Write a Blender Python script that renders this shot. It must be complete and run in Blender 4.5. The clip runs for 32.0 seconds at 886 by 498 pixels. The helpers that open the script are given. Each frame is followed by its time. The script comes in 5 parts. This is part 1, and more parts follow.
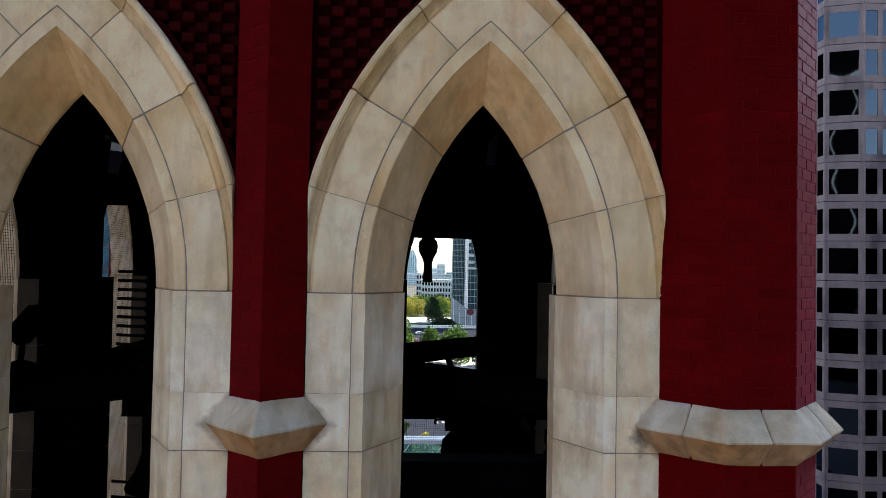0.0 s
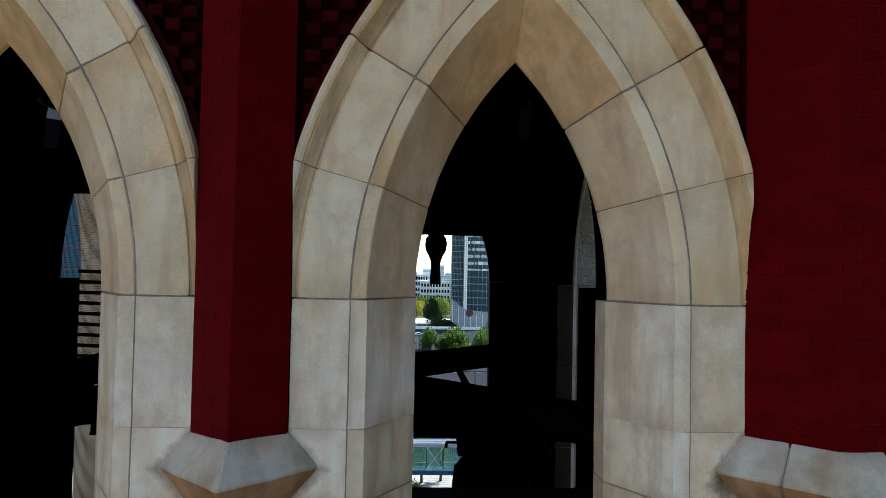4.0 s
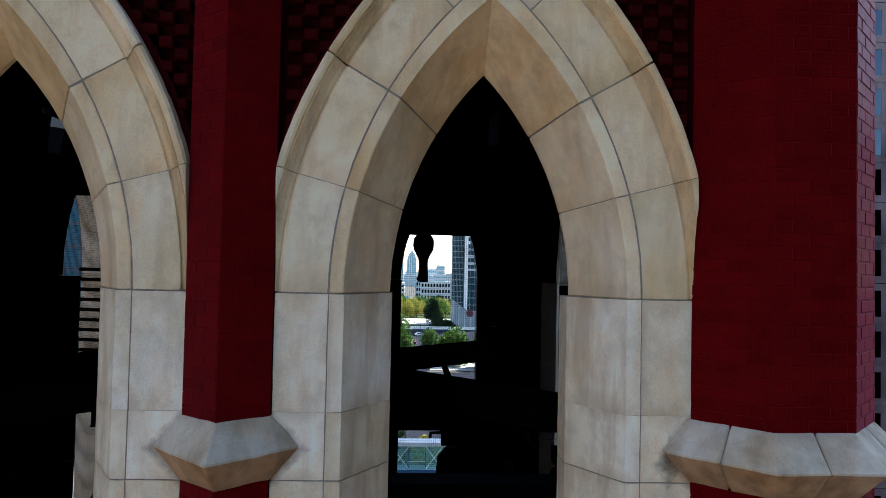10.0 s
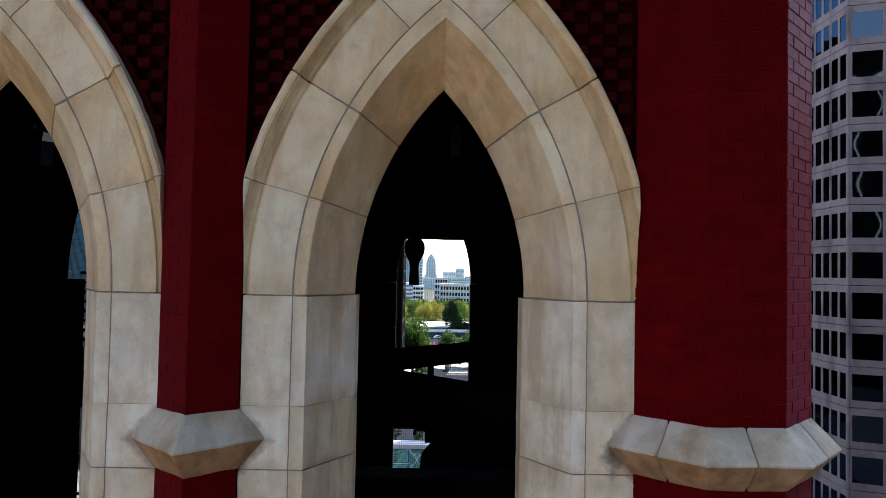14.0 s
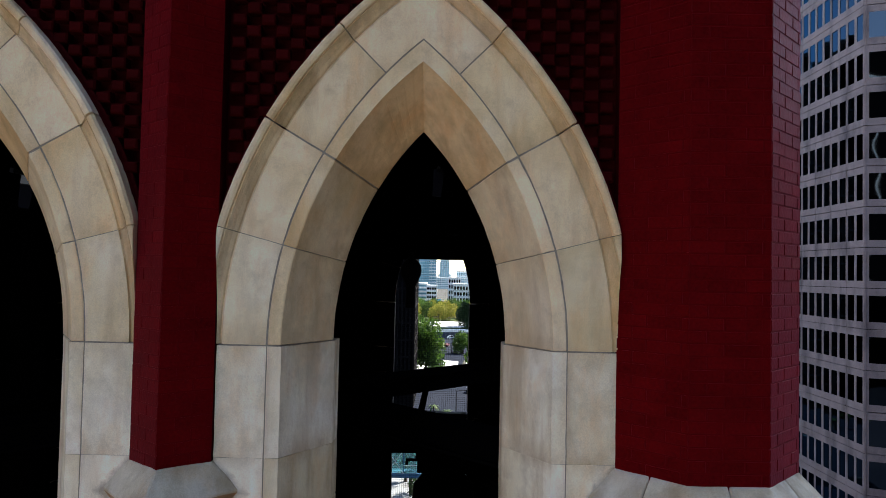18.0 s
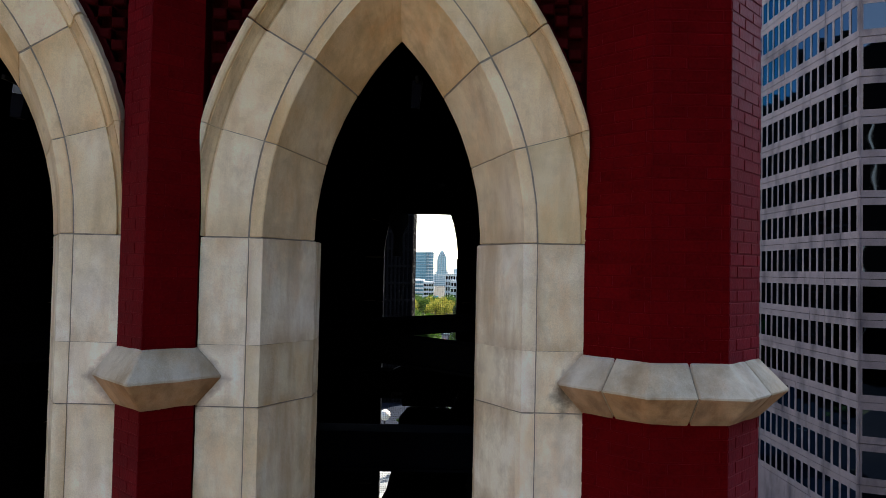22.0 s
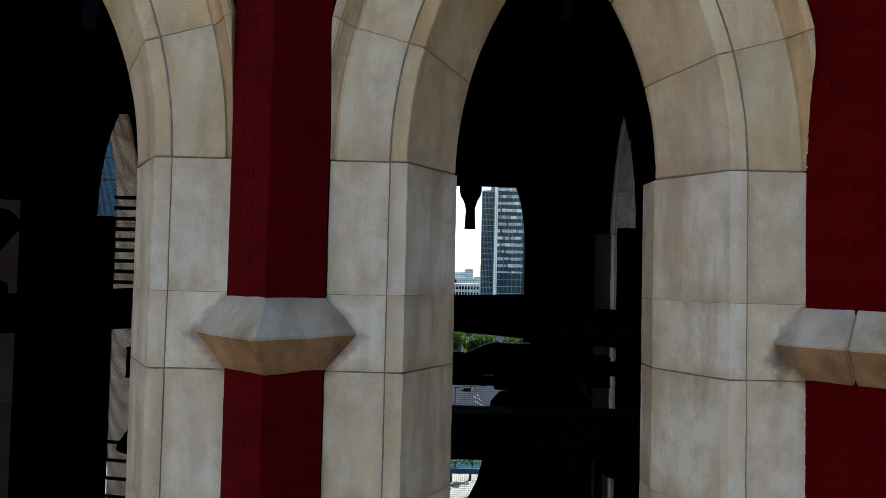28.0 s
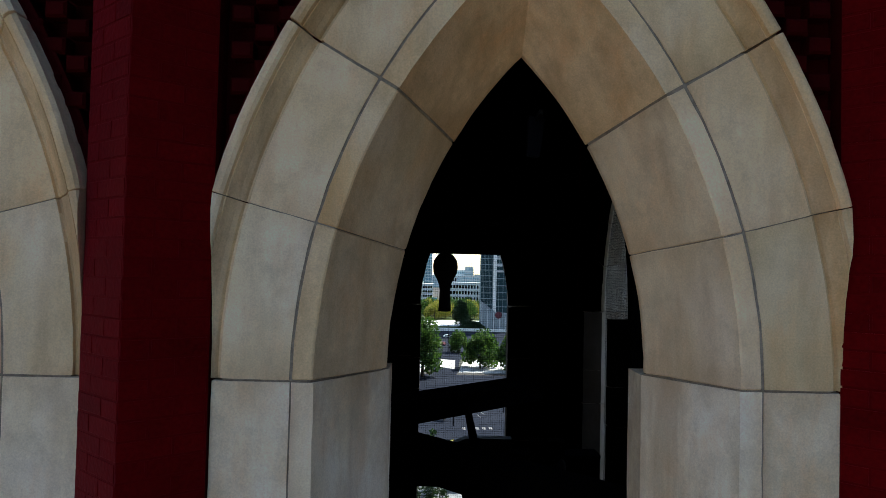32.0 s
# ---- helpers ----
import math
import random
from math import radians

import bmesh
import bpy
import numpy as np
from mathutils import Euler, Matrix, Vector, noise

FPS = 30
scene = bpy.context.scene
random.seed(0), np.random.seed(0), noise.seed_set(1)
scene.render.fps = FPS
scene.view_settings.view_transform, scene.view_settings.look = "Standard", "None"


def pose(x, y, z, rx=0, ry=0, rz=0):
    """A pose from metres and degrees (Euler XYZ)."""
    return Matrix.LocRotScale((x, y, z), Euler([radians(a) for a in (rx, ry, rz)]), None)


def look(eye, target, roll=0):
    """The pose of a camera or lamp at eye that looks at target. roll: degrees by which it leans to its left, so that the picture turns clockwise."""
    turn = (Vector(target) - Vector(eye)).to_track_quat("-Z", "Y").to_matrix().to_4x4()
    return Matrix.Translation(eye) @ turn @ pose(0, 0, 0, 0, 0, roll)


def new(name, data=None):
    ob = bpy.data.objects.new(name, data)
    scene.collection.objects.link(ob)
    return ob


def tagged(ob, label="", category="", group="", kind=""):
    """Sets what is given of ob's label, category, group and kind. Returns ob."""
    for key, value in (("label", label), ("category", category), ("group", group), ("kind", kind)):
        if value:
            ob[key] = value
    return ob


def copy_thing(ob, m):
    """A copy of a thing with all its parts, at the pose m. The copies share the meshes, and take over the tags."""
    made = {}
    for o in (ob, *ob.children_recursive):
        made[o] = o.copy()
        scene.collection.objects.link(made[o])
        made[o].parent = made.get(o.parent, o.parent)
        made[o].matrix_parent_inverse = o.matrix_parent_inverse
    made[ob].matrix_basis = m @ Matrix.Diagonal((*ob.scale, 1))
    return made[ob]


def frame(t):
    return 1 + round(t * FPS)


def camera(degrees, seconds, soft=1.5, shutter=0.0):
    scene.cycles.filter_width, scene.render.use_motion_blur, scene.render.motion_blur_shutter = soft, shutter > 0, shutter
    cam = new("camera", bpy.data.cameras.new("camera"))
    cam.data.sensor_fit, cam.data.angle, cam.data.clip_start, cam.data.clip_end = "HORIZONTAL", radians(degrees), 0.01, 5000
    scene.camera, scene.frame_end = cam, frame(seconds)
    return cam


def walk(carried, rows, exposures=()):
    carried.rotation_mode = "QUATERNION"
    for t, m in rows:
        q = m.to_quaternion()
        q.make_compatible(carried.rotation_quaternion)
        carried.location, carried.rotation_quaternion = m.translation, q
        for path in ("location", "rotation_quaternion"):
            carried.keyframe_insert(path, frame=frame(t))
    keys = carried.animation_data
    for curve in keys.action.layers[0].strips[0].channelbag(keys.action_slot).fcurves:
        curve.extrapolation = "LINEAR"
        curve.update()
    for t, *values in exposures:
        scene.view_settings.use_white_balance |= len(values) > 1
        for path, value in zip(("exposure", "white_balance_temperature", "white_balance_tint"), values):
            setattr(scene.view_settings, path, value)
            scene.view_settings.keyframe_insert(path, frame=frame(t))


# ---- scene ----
from itertools import product

# ---- camera and its flight ----
cam = camera(64.7, 32.0, soft=0.5)
ROWS = [
    (0, (-0.521, -4.727, 30.174), (-0.427, -2.730, 30.232), 1.1),
    (0.5, (-0.570, -4.758, 29.958), (-0.477, -2.761, 30.015), 1.1),
    (1, (-0.634, -4.753, 29.895), (-0.534, -2.756, 29.945), 1.1),
    (1.5, (-0.659, -4.674, 29.842), (-0.559, -2.678, 29.901), 1.1),
    (2, (-0.666, -4.487, 29.863), (-0.568, -2.490, 29.923), 1.2),
    (2.5, (-0.670, -4.198, 29.945), (-0.569, -2.201, 29.998), 1.2),
    (3, (-0.649, -3.841, 30.043), (-0.548, -1.844, 30.099), 1.3),
    (3.5, (-0.622, -3.664, 30.109), (-0.523, -1.667, 30.172), 1.2),
    (5.5, (-0.590, -3.660, 30.273), (-0.496, -1.663, 30.326), 1.2),
    (6, (-0.601, -3.711, 30.310), (-0.508, -1.715, 30.374), 1.2),
    (6.5, (-0.598, -3.770, 30.351), (-0.504, -1.773, 30.409), 1.2),
    (7, (-0.588, -3.799, 30.340), (-0.495, -1.803, 30.418), 1.2),
    (7.5, (-0.599, -3.849, 30.385), (-0.504, -1.852, 30.455), 1.2),
    (8, (-0.593, -3.900, 30.351), (-0.500, -1.903, 30.429), 1.2),
    (8.5, (-0.586, -3.937, 30.306), (-0.494, -1.941, 30.391), 1.2),
    (9, (-0.574, -3.955, 30.276), (-0.475, -1.958, 30.348), 1.2),
    (9.5, (-0.533, -3.971, 30.201), (-0.437, -1.974, 30.271), 1.2),
    (10, (-0.448, -4.004, 30.143), (-0.353, -2.008, 30.205), 1.2),
    (10.5, (-0.350, -4.055, 30.135), (-0.254, -2.059, 30.198), 1.2),
    (11, (-0.250, -4.101, 30.187), (-0.154, -2.104, 30.255), 1.2),
    (11.5, (-0.114, -4.146, 30.229), (-0.027, -2.149, 30.296), 1.1),
    (12, (-0.050, -4.196, 30.264), (0.038, -2.199, 30.331), 1.2),
    (12.5, (-0.036, -4.244, 30.245), (0.039, -2.246, 30.315), 1.1),
    (13, (-0.064, -4.286, 30.199), (-0.004, -2.288, 30.268), 1.2),
    (13.5, (-0.078, -4.301, 30.171), (-0.026, -2.303, 30.241), 1.2),
    (15.5, (-0.030, -4.243, 30.143), (-0.030, -2.244, 30.208), 1.2),
    (16, (0.002, -4.242, 30.197), (0.001, -2.243, 30.263), 1.2),
    (16.5, (0.030, -4.225, 30.259), (0.030, -2.227, 30.326), 1.2),
    (17, (0.067, -4.206, 30.338), (0.065, -2.207, 30.402), 1.2),
    (17.5, (0.100, -4.199, 30.398), (0.101, -2.200, 30.464), 1.2),
    (18, (0.144, -4.219, 30.462), (0.144, -2.220, 30.529), 1.2),
    (18.5, (0.186, -4.246, 30.530), (0.188, -2.247, 30.597), 1.3),
    (19, (0.204, -4.272, 30.582), (0.204, -2.273, 30.654), 1.2),
    (19.5, (0.205, -4.286, 30.628), (0.207, -2.287, 30.697), 1.2),
    (20, (0.220, -4.285, 30.736), (0.220, -2.287, 30.816), 1.2),
    (20.5, (0.232, -4.294, 30.712), (0.237, -2.296, 30.793), 1.1),
    (21, (0.251, -4.305, 30.348), (0.256, -2.306, 30.417), 1.1),
    (21.5, (0.254, -4.347, 29.893), (0.260, -2.348, 29.955), 1.2),
    (22, (0.294, -4.373, 29.823), (0.302, -2.374, 29.883), 1.2),
    (22.5, (0.372, -4.418, 29.785), (0.378, -2.419, 29.848), 1.1),
    (23, (0.356, -4.505, 29.760), (0.363, -2.506, 29.821), 1.1),
    (23.5, (0.250, -4.523, 29.773), (0.257, -2.524, 29.835), 1.1),
    (24, (0.076, -4.476, 29.743), (0.090, -2.477, 29.804), 1.1),
    (24.5, (-0.168, -4.484, 29.696), (-0.151, -2.485, 29.755), 1.2),
    (25, (-0.424, -4.487, 29.635), (-0.405, -2.488, 29.697), 1.1),
    (25.5, (-0.548, -4.492, 29.559), (-0.526, -2.493, 29.620), 1.2),
    (27.5, (-0.649, -3.851, 29.436), (-0.635, -1.852, 29.498), 1.3),
    (28, (-0.652, -3.504, 29.446), (-0.638, -1.505, 29.516), 1.3),
    (28.5, (-0.635, -3.099, 29.594), (-0.613, -1.100, 29.647), 1.3),
    (29, (-0.574, -2.865, 29.687), (-0.556, -0.866, 29.743), 1.2),
    (29.5, (-0.500, -2.739, 29.777), (-0.489, -0.741, 29.852), 1.3),
    (30, (-0.458, -2.687, 29.875), (-0.443, -0.688, 29.930), 1.3),
    (30.5, (-0.470, -2.661, 29.983), (-0.453, -0.662, 30.033), 1.3),
    (31, (-0.425, -2.670, 30.246), (-0.415, -0.672, 30.315), 1.4),
    (31.5, (-0.399, -2.681, 30.393), (-0.394, -0.683, 30.467), 1.2),
    (32, (-0.351, -2.682, 30.433), (-0.338, -0.683, 30.496), 1.3),
]
walk(cam, [(t, look(eye, target, roll)) for t, eye, target, roll in ROWS],
     exposures=[(0, 2.18, 7500, 13), (3.0, 2.06, 7150, 8), (8.0, 2.04, 6550, 7), (12.0, 2.06, 6800, 14), (14.5, 2.05, 7150, 14.5), (18.0, 2.05, 7200, 13.5), (23.0, 2.07, 7600, 13), (25.5, 1.95, 7600, 14),
                (28.0, 1.85, 7100, 9), (32.0, 1.47, 6750, 8)])

# ---- world, sun, exposure ----
SUN_AZ, SUN_EL = 42.0, 48.0   # degrees: clockwise from +y, above the horizon
world = bpy.data.worlds.new("sky")
scene.world = world
world.use_nodes = True
wn = world.node_tree.nodes
sky = wn.new("ShaderNodeTexSky")
sky.sky_type = "NISHITA"
sky.sun_disc = False
sky.sun_elevation = radians(SUN_EL)
sky.sun_rotation = radians(SUN_AZ)
sky.air_density, sky.dust_density, sky.ozone_density = 1.0, 0.35, 1.0
wn["Background"].inputs["Strength"].default_value = 0.13
world.node_tree.links.new(sky.outputs[0], wn["Background"].inputs["Color"])
sun = new("sun", bpy.data.lights.new("sun", "SUN"))
sun.data.energy, sun.data.angle, sun.data.color = 5.0, radians(0.5), (1.0, 0.97, 0.92)
sd = Vector((math.sin(radians(SUN_AZ)) * math.cos(radians(SUN_EL)), math.cos(radians(SUN_AZ)) * math.cos(radians(SUN_EL)), math.sin(radians(SUN_EL))))
sun.matrix_world = look(sd * 200 + Vector((0, 0, 30)), (0, 0, 30))

# ---- materials ----
def material(name, base, rough=0.8, metal=0.0, vary=0.12, scale=3.0, grain=60.0, bump=0.15, stain=None, stain_amount=0.3, spec=0.5, per_piece=0.0, bump_dist=0.004):
    """A painted, stone or metal surface: two scales of tone, stains with soft edges, fine relief."""
    m = bpy.data.materials.new(name)
    m.use_nodes = True
    n, l = m.node_tree.nodes, m.node_tree.links
    b = n["Principled BSDF"]
    b.inputs["Roughness"].default_value, b.inputs["Metallic"].default_value = rough, metal
    b.inputs["Specular IOR Level"].default_value = spec
    geo = n.new("ShaderNodeNewGeometry")
    n1, n2 = n.new("ShaderNodeTexNoise"), n.new("ShaderNodeTexNoise")
    n1.inputs["Scale"].default_value, n1.inputs["Detail"].default_value = scale, 5
    n2.inputs["Scale"].default_value, n2.inputs["Detail"].default_value = grain, 3
    for k in (n1, n2):
        l.new(geo.outputs["Position"], k.inputs["Vector"])
    mix1 = n.new("ShaderNodeMix")
    mix1.data_type = "RGBA"
    mix1.inputs["A"].default_value = tuple(c * (1 - vary) for c in base) + (1,)
    mix1.inputs["B"].default_value = tuple(min(1, c * (1 + vary)) for c in base) + (1,)
    l.new(n1.outputs["Fac"], mix1.inputs["Factor"])
    out = mix1.outputs["Result"]
    if stain:
        n3 = n.new("ShaderNodeTexNoise")
        n3.inputs["Scale"].default_value, n3.inputs["Detail"].default_value = scale * 0.6, 6
        mp = n.new("ShaderNodeMapping")
        mp.inputs["Scale"].default_value = (1, 1, 0.4)
        mp.inputs["Location"].default_value = (7.3, 2.1, 4.9)
        l.new(geo.outputs["Position"], mp.inputs["Vector"])
        l.new(mp.outputs[0], n3.inputs["Vector"])
        r3 = n.new("ShaderNodeMapRange")
        r3.inputs["From Min"].default_value, r3.inputs["From Max"].default_value = 0.5, 0.72
        r3.inputs["To Max"].default_value = stain_amount
        l.new(n3.outputs["Fac"], r3.inputs["Value"])
        mix2 = n.new("ShaderNodeMix")
        mix2.data_type = "RGBA"
        mix2.inputs["B"].default_value = (*stain, 1)
        l.new(r3.outputs[0], mix2.inputs["Factor"])
        l.new(out, mix2.inputs["A"])
        out = mix2.outputs["Result"]
    hs = n.new("ShaderNodeHueSaturation")
    rg = n.new("ShaderNodeMapRange")
    rg.inputs["To Min"].default_value, rg.inputs["To Max"].default_value = 1 - vary * 0.8, 1 + vary * 0.8
    l.new(n2.outputs["Fac"], rg.inputs["Value"])
    val = rg.outputs[0]
    if per_piece:
        oi = n.new("ShaderNodeObjectInfo")
        rp = n.new("ShaderNodeMapRange")
        rp.inputs["To Min"].default_value, rp.inputs["To Max"].default_value = 1 - per_piece, 1 + per_piece
        l.new(oi.outputs["Random"], rp.inputs["Value"])
        mu = n.new("ShaderNodeMath")
        mu.operation = "MULTIPLY"
        l.new(val, mu.inputs[0])
        l.new(rp.outputs[0], mu.inputs[1])
        val = mu.outputs[0]
    l.new(val, hs.inputs["Value"])
    l.new(out, hs.inputs["Color"])
    l.new(hs.outputs[0], b.inputs["Base Color"])
    if bump:
        bp = n.new("ShaderNodeBump")
        bp.inputs["Strength"].default_value, bp.inputs["Distance"].default_value = bump, bump_dist
        l.new(n2.outputs["Fac"], bp.inputs["Height"])
        l.new(bp.outputs[0], b.inputs["Normal"])
    return m


def glossy_at_glance(m, low=0.012, high=0.014):
    """Paint that shines only at a glancing view."""
    n, l = m.node_tree.nodes, m.node_tree.links
    lw = n.new("ShaderNodeLayerWeight")
    lw.inputs["Blend"].default_value = 0.5
    r = n.new("ShaderNodeMapRange")
    r.inputs["From Min"].default_value, r.inputs["From Max"].default_value = 0.5, 0.78
    r.inputs["To Min"].default_value, r.inputs["To Max"].default_value = low, high
    l.new(lw.outputs["Facing"], r.inputs["Value"])
    l.new(r.outputs[0], n["Principled BSDF"].inputs["Specular IOR Level"])


def glass(name, tint, rough=0.03, metal=0.0, spec=0.5):
    m = bpy.data.materials.new(name)
    m.use_nodes = True
    b = m.node_tree.nodes["Principled BSDF"]
    b.inputs["Base Color"].default_value = (*tint, 1)
    b.inputs["Roughness"].default_value, b.inputs["Metallic"].default_value = rough, metal
    b.inputs["Specular IOR Level"].default_value = spec
    return m


def stone(name, pale, tan, brown, grime=0.5, rough=0.88, cap_stain=0.0):
    """Cast stone: cloudy pale and tan patches, brown streaks that run down, pores and fine sand."""
    m = bpy.data.materials.new(name)
    m.use_nodes = True
    n, l = m.node_tree.nodes, m.node_tree.links
    b = n["Principled BSDF"]
    b.inputs["Roughness"].default_value = rough
    b.inputs["Specular IOR Level"].default_value = 0.25
    geo, oi = n.new("ShaderNodeNewGeometry"), n.new("ShaderNodeObjectInfo")
    off = n.new("ShaderNodeVectorMath")
    off.operation = "MULTIPLY_ADD"
    off.inputs[1].default_value = (9.0, 5.0, 7.0)
    l.new(oi.outputs["Random"], off.inputs[0])
    l.new(geo.outputs["Position"], off.inputs[2])

    def cloud(scale, detail, lo, hi, stretch=(1, 1, 1), rough_n=0.55, amount=1.0):
        mp = n.new("ShaderNodeMapping")
        mp.inputs["Scale"].default_value = stretch
        l.new(off.outputs[0], mp.inputs["Vector"])
        t = n.new("ShaderNodeTexNoise")
        t.inputs["Scale"].default_value, t.inputs["Detail"].default_value, t.inputs["Roughness"].default_value = scale, detail, rough_n
        l.new(mp.outputs[0], t.inputs["Vector"])
        r = n.new("ShaderNodeMapRange")
        r.inputs["From Min"].default_value, r.inputs["From Max"].default_value, r.inputs["To Max"].default_value = lo, hi, amount
        l.new(t.outputs["Fac"], r.inputs["Value"])
        return r.outputs[0], t.outputs["Fac"]

    def blend(a, colour, fac):
        x = n.new("ShaderNodeMix")
        x.data_type = "RGBA"
        if isinstance(a, tuple):
            x.inputs["A"].default_value = (*a, 1)
        else:
            l.new(a, x.inputs["A"])
        x.inputs["B"].default_value = (*colour, 1)
        l.new(fac, x.inputs["Factor"])
        return x.outputs["Result"]

    big, _ = cloud(1.7, 6, 0.43, 0.60)
    mid, _ = cloud(6.0, 7, 0.50, 0.72, amount=0.7, rough_n=0.65)
    run, _ = cloud(7.0, 5, 0.48, 0.68, (1.0, 1.0, 0.16), amount=grime)
    dirt, _ = cloud(2.4, 8, 0.52, 0.70, (1, 1, 0.6), 0.7, amount=grime * 0.7)
    cool, _ = cloud(3.1, 6, 0.47, 0.66, (1, 1, 0.55), 0.6, amount=0.6)
    rose, _ = cloud(2.6, 5, 0.50, 0.66, (1.3, 1, 0.5), 0.65, amount=0.6)
    col = blend(pale, tan, big)
    col = blend(col, tuple(c * k for c, k in zip(pale, (0.99, 1.02, 1.15))), cool)
    col = blend(col, tuple(c * k for c, k in zip(tan, (1.04, 0.86, 0.72))), rose)
    col = blend(col, brown, run)
    col = blend(col, tuple(c * 0.8 for c in tan), mid)
    col = blend(col, tuple(c * 0.62 for c in brown), dirt)
    tc, sp = n.new("ShaderNodeTexCoord"), n.new("ShaderNodeSeparateXYZ")
    l.new(tc.outputs["Generated"], sp.inputs[0])
    ab = n.new("ShaderNodeMath")
    ab.operation = "SUBTRACT"
    ab.inputs[1].default_value = 0.5
    l.new(sp.outputs["Z"], ab.inputs[0])
    aa = n.new("ShaderNodeMath")
    aa.operation = "ABSOLUTE"
    l.new(ab.outputs[0], aa.inputs[0])
    ed = n.new("ShaderNodeMapRange")
    ed.inputs["From Min"].default_value, ed.inputs["From Max"].default_value = 0.30, 0.51
    side, wide, rim = n.new("ShaderNodeMath"), n.new("ShaderNodeMath"), n.new("ShaderNodeMath")
    side.operation, wide.operation, rim.operation = "SUBTRACT", "ABSOLUTE", "MAXIMUM"
    side.inputs[1].default_value = 0.5
    l.new(sp.outputs["X"], side.inputs[0])
    l.new(side.outputs[0], wide.inputs[0])
    l.new(wide.outputs[0], rim.inputs[0])
    l.new(aa.outputs[0], rim.inputs[1])
    l.new(rim.outputs[0], ed.inputs["Value"])
    patch, _ = cloud(4.0, 6, 0.34, 0.66, (1, 1, 0.7), 0.65)
    em = n.new("ShaderNodeMath")
    em.operation = "MULTIPLY"
    l.new(ed.outputs[0], em.inputs[0])
    l.new(patch, em.inputs[1])
    em2 = n.new("ShaderNodeMath")
    em2.operation = "MULTIPLY"
    em2.inputs[1].default_value = 0.65
    l.new(em.outputs[0], em2.inputs[0])
    col = blend(col, tuple(c * 0.95 for c in brown), em2.outputs[0])
    if cap_stain:
        so = n.new("ShaderNodeSeparateXYZ")
        l.new(tc.outputs["Object"], so.inputs[0])

        def chain(x, *ops):
            for op, v in ops:
                k = n.new("ShaderNodeMath")
                k.operation = op
                l.new(x, k.inputs[0])
                if v is not None:
                    if isinstance(v, float):
                        k.inputs[1].default_value = v
                    else:
                        l.new(v, k.inputs[1])
                x = k.outputs[0]
            return x
        dz = chain(so.outputs["Z"], ("SUBTRACT", 29.12), ("ABSOLUTE", None), ("MULTIPLY", 5.2))
        reach = chain(dz, ("SUBTRACT", 1.0), ("MULTIPLY", 0.17), ("MINIMUM", 0.0))
        past = chain(dz, ("SUBTRACT", 1.0), ("MULTIPLY", 0.25), ("MAXIMUM", 0.0))
        dx = chain(so.outputs["X"], ("ABSOLUTE", None), ("SUBTRACT", 1.21), ("ABSOLUTE", None), ("ADD", reach), ("ADD", past), ("MULTIPLY", 19.0))
        soil, _ = cloud(9.0, 6, 0.3, 0.7, rough_n=0.65)
        near = chain(dx, ("SUBTRACT", soil))
        fade = n.new("ShaderNodeMapRange")
        fade.inputs["From Min"].default_value, fade.inputs["From Max"].default_value = 0.5, -0.6
        fade.inputs["To Max"].default_value = cap_stain
        l.new(near, fade.inputs["Value"])
        col = blend(col, (0.20, 0.115, 0.06), fade.outputs[0])
        # a dark smear on the jamb beside the corner buttress's cap
        place_x = n.new("ShaderNodeSeparateXYZ")
        l.new(geo.outputs["Position"], place_x.inputs[0])
        smear_x = chain(place_x.outputs["X"], ("SUBTRACT", 1.075), ("ABSOLUTE", None), ("MULTIPLY", 13.0))
        smear_z = chain(so.outputs["Z"], ("SUBTRACT", 29.05), ("ABSOLUTE", None), ("MULTIPLY", 6.5), ("ADD", smear_x), ("SUBTRACT", soil))
        smear = n.new("ShaderNodeMapRange")
        smear.inputs["From Min"].default_value, smear.inputs["From Max"].default_value = 0.7, -0.2
        smear.inputs["To Max"].default_value = 0.75
        l.new(smear_z, smear.inputs["Value"])
        col = blend(col, (0.06, 0.045, 0.035), smear.outputs[0])
    sand, raw = cloud(140.0, 3, 0.3, 0.7)
    grain, raw2 = cloud(38.0, 4, 0.3, 0.7)
    hs = n.new("ShaderNodeHueSaturation")
    add = n.new("ShaderNodeMath")
    add.operation = "MULTIPLY_ADD"
    add.inputs[1].default_value = 0.20
    sr = n.new("ShaderNodeMapRange")
    sr.inputs["To Min"].default_value, sr.inputs["To Max"].default_value = 1.12, 0.90
    l.new(oi.outputs["Random"], sr.inputs["Value"])
    l.new(sr.outputs[0], hs.inputs["Saturation"])
    l.new(sand, add.inputs[0])
    pr = n.new("ShaderNodeMapRange")
    pr.inputs["To Min"].default_value, pr.inputs["To Max"].default_value = 0.90, 1.06
    l.new(oi.outputs["Random"], pr.inputs["Value"])
    l.new(pr.outputs[0], add.inputs[2])
    l.new(add.outputs[0], hs.inputs["Value"])
    l.new(col, hs.inputs["Color"])
    l.new(hs.outputs[0], b.inputs["Base Color"])
    b1, b2 = n.new("ShaderNodeBump"), n.new("ShaderNodeBump")
    b1.inputs["Strength"].default_value, b1.inputs["Distance"].default_value = 0.35, 0.003
    b2.inputs["Strength"].default_value, b2.inputs["Distance"].default_value = 0.35, 0.006
    l.new(raw, b1.inputs["Height"])
    l.new(raw2, b2.inputs["Height"])
    l.new(b1.outputs[0], b2.inputs["Normal"])
    wave, raw3 = cloud(7.0, 4, 0.3, 0.7)
    b3 = n.new("ShaderNodeBump")
    b3.inputs["Strength"].default_value, b3.inputs["Distance"].default_value = 0.45, 0.012
    l.new(raw3, b3.inputs["Height"])
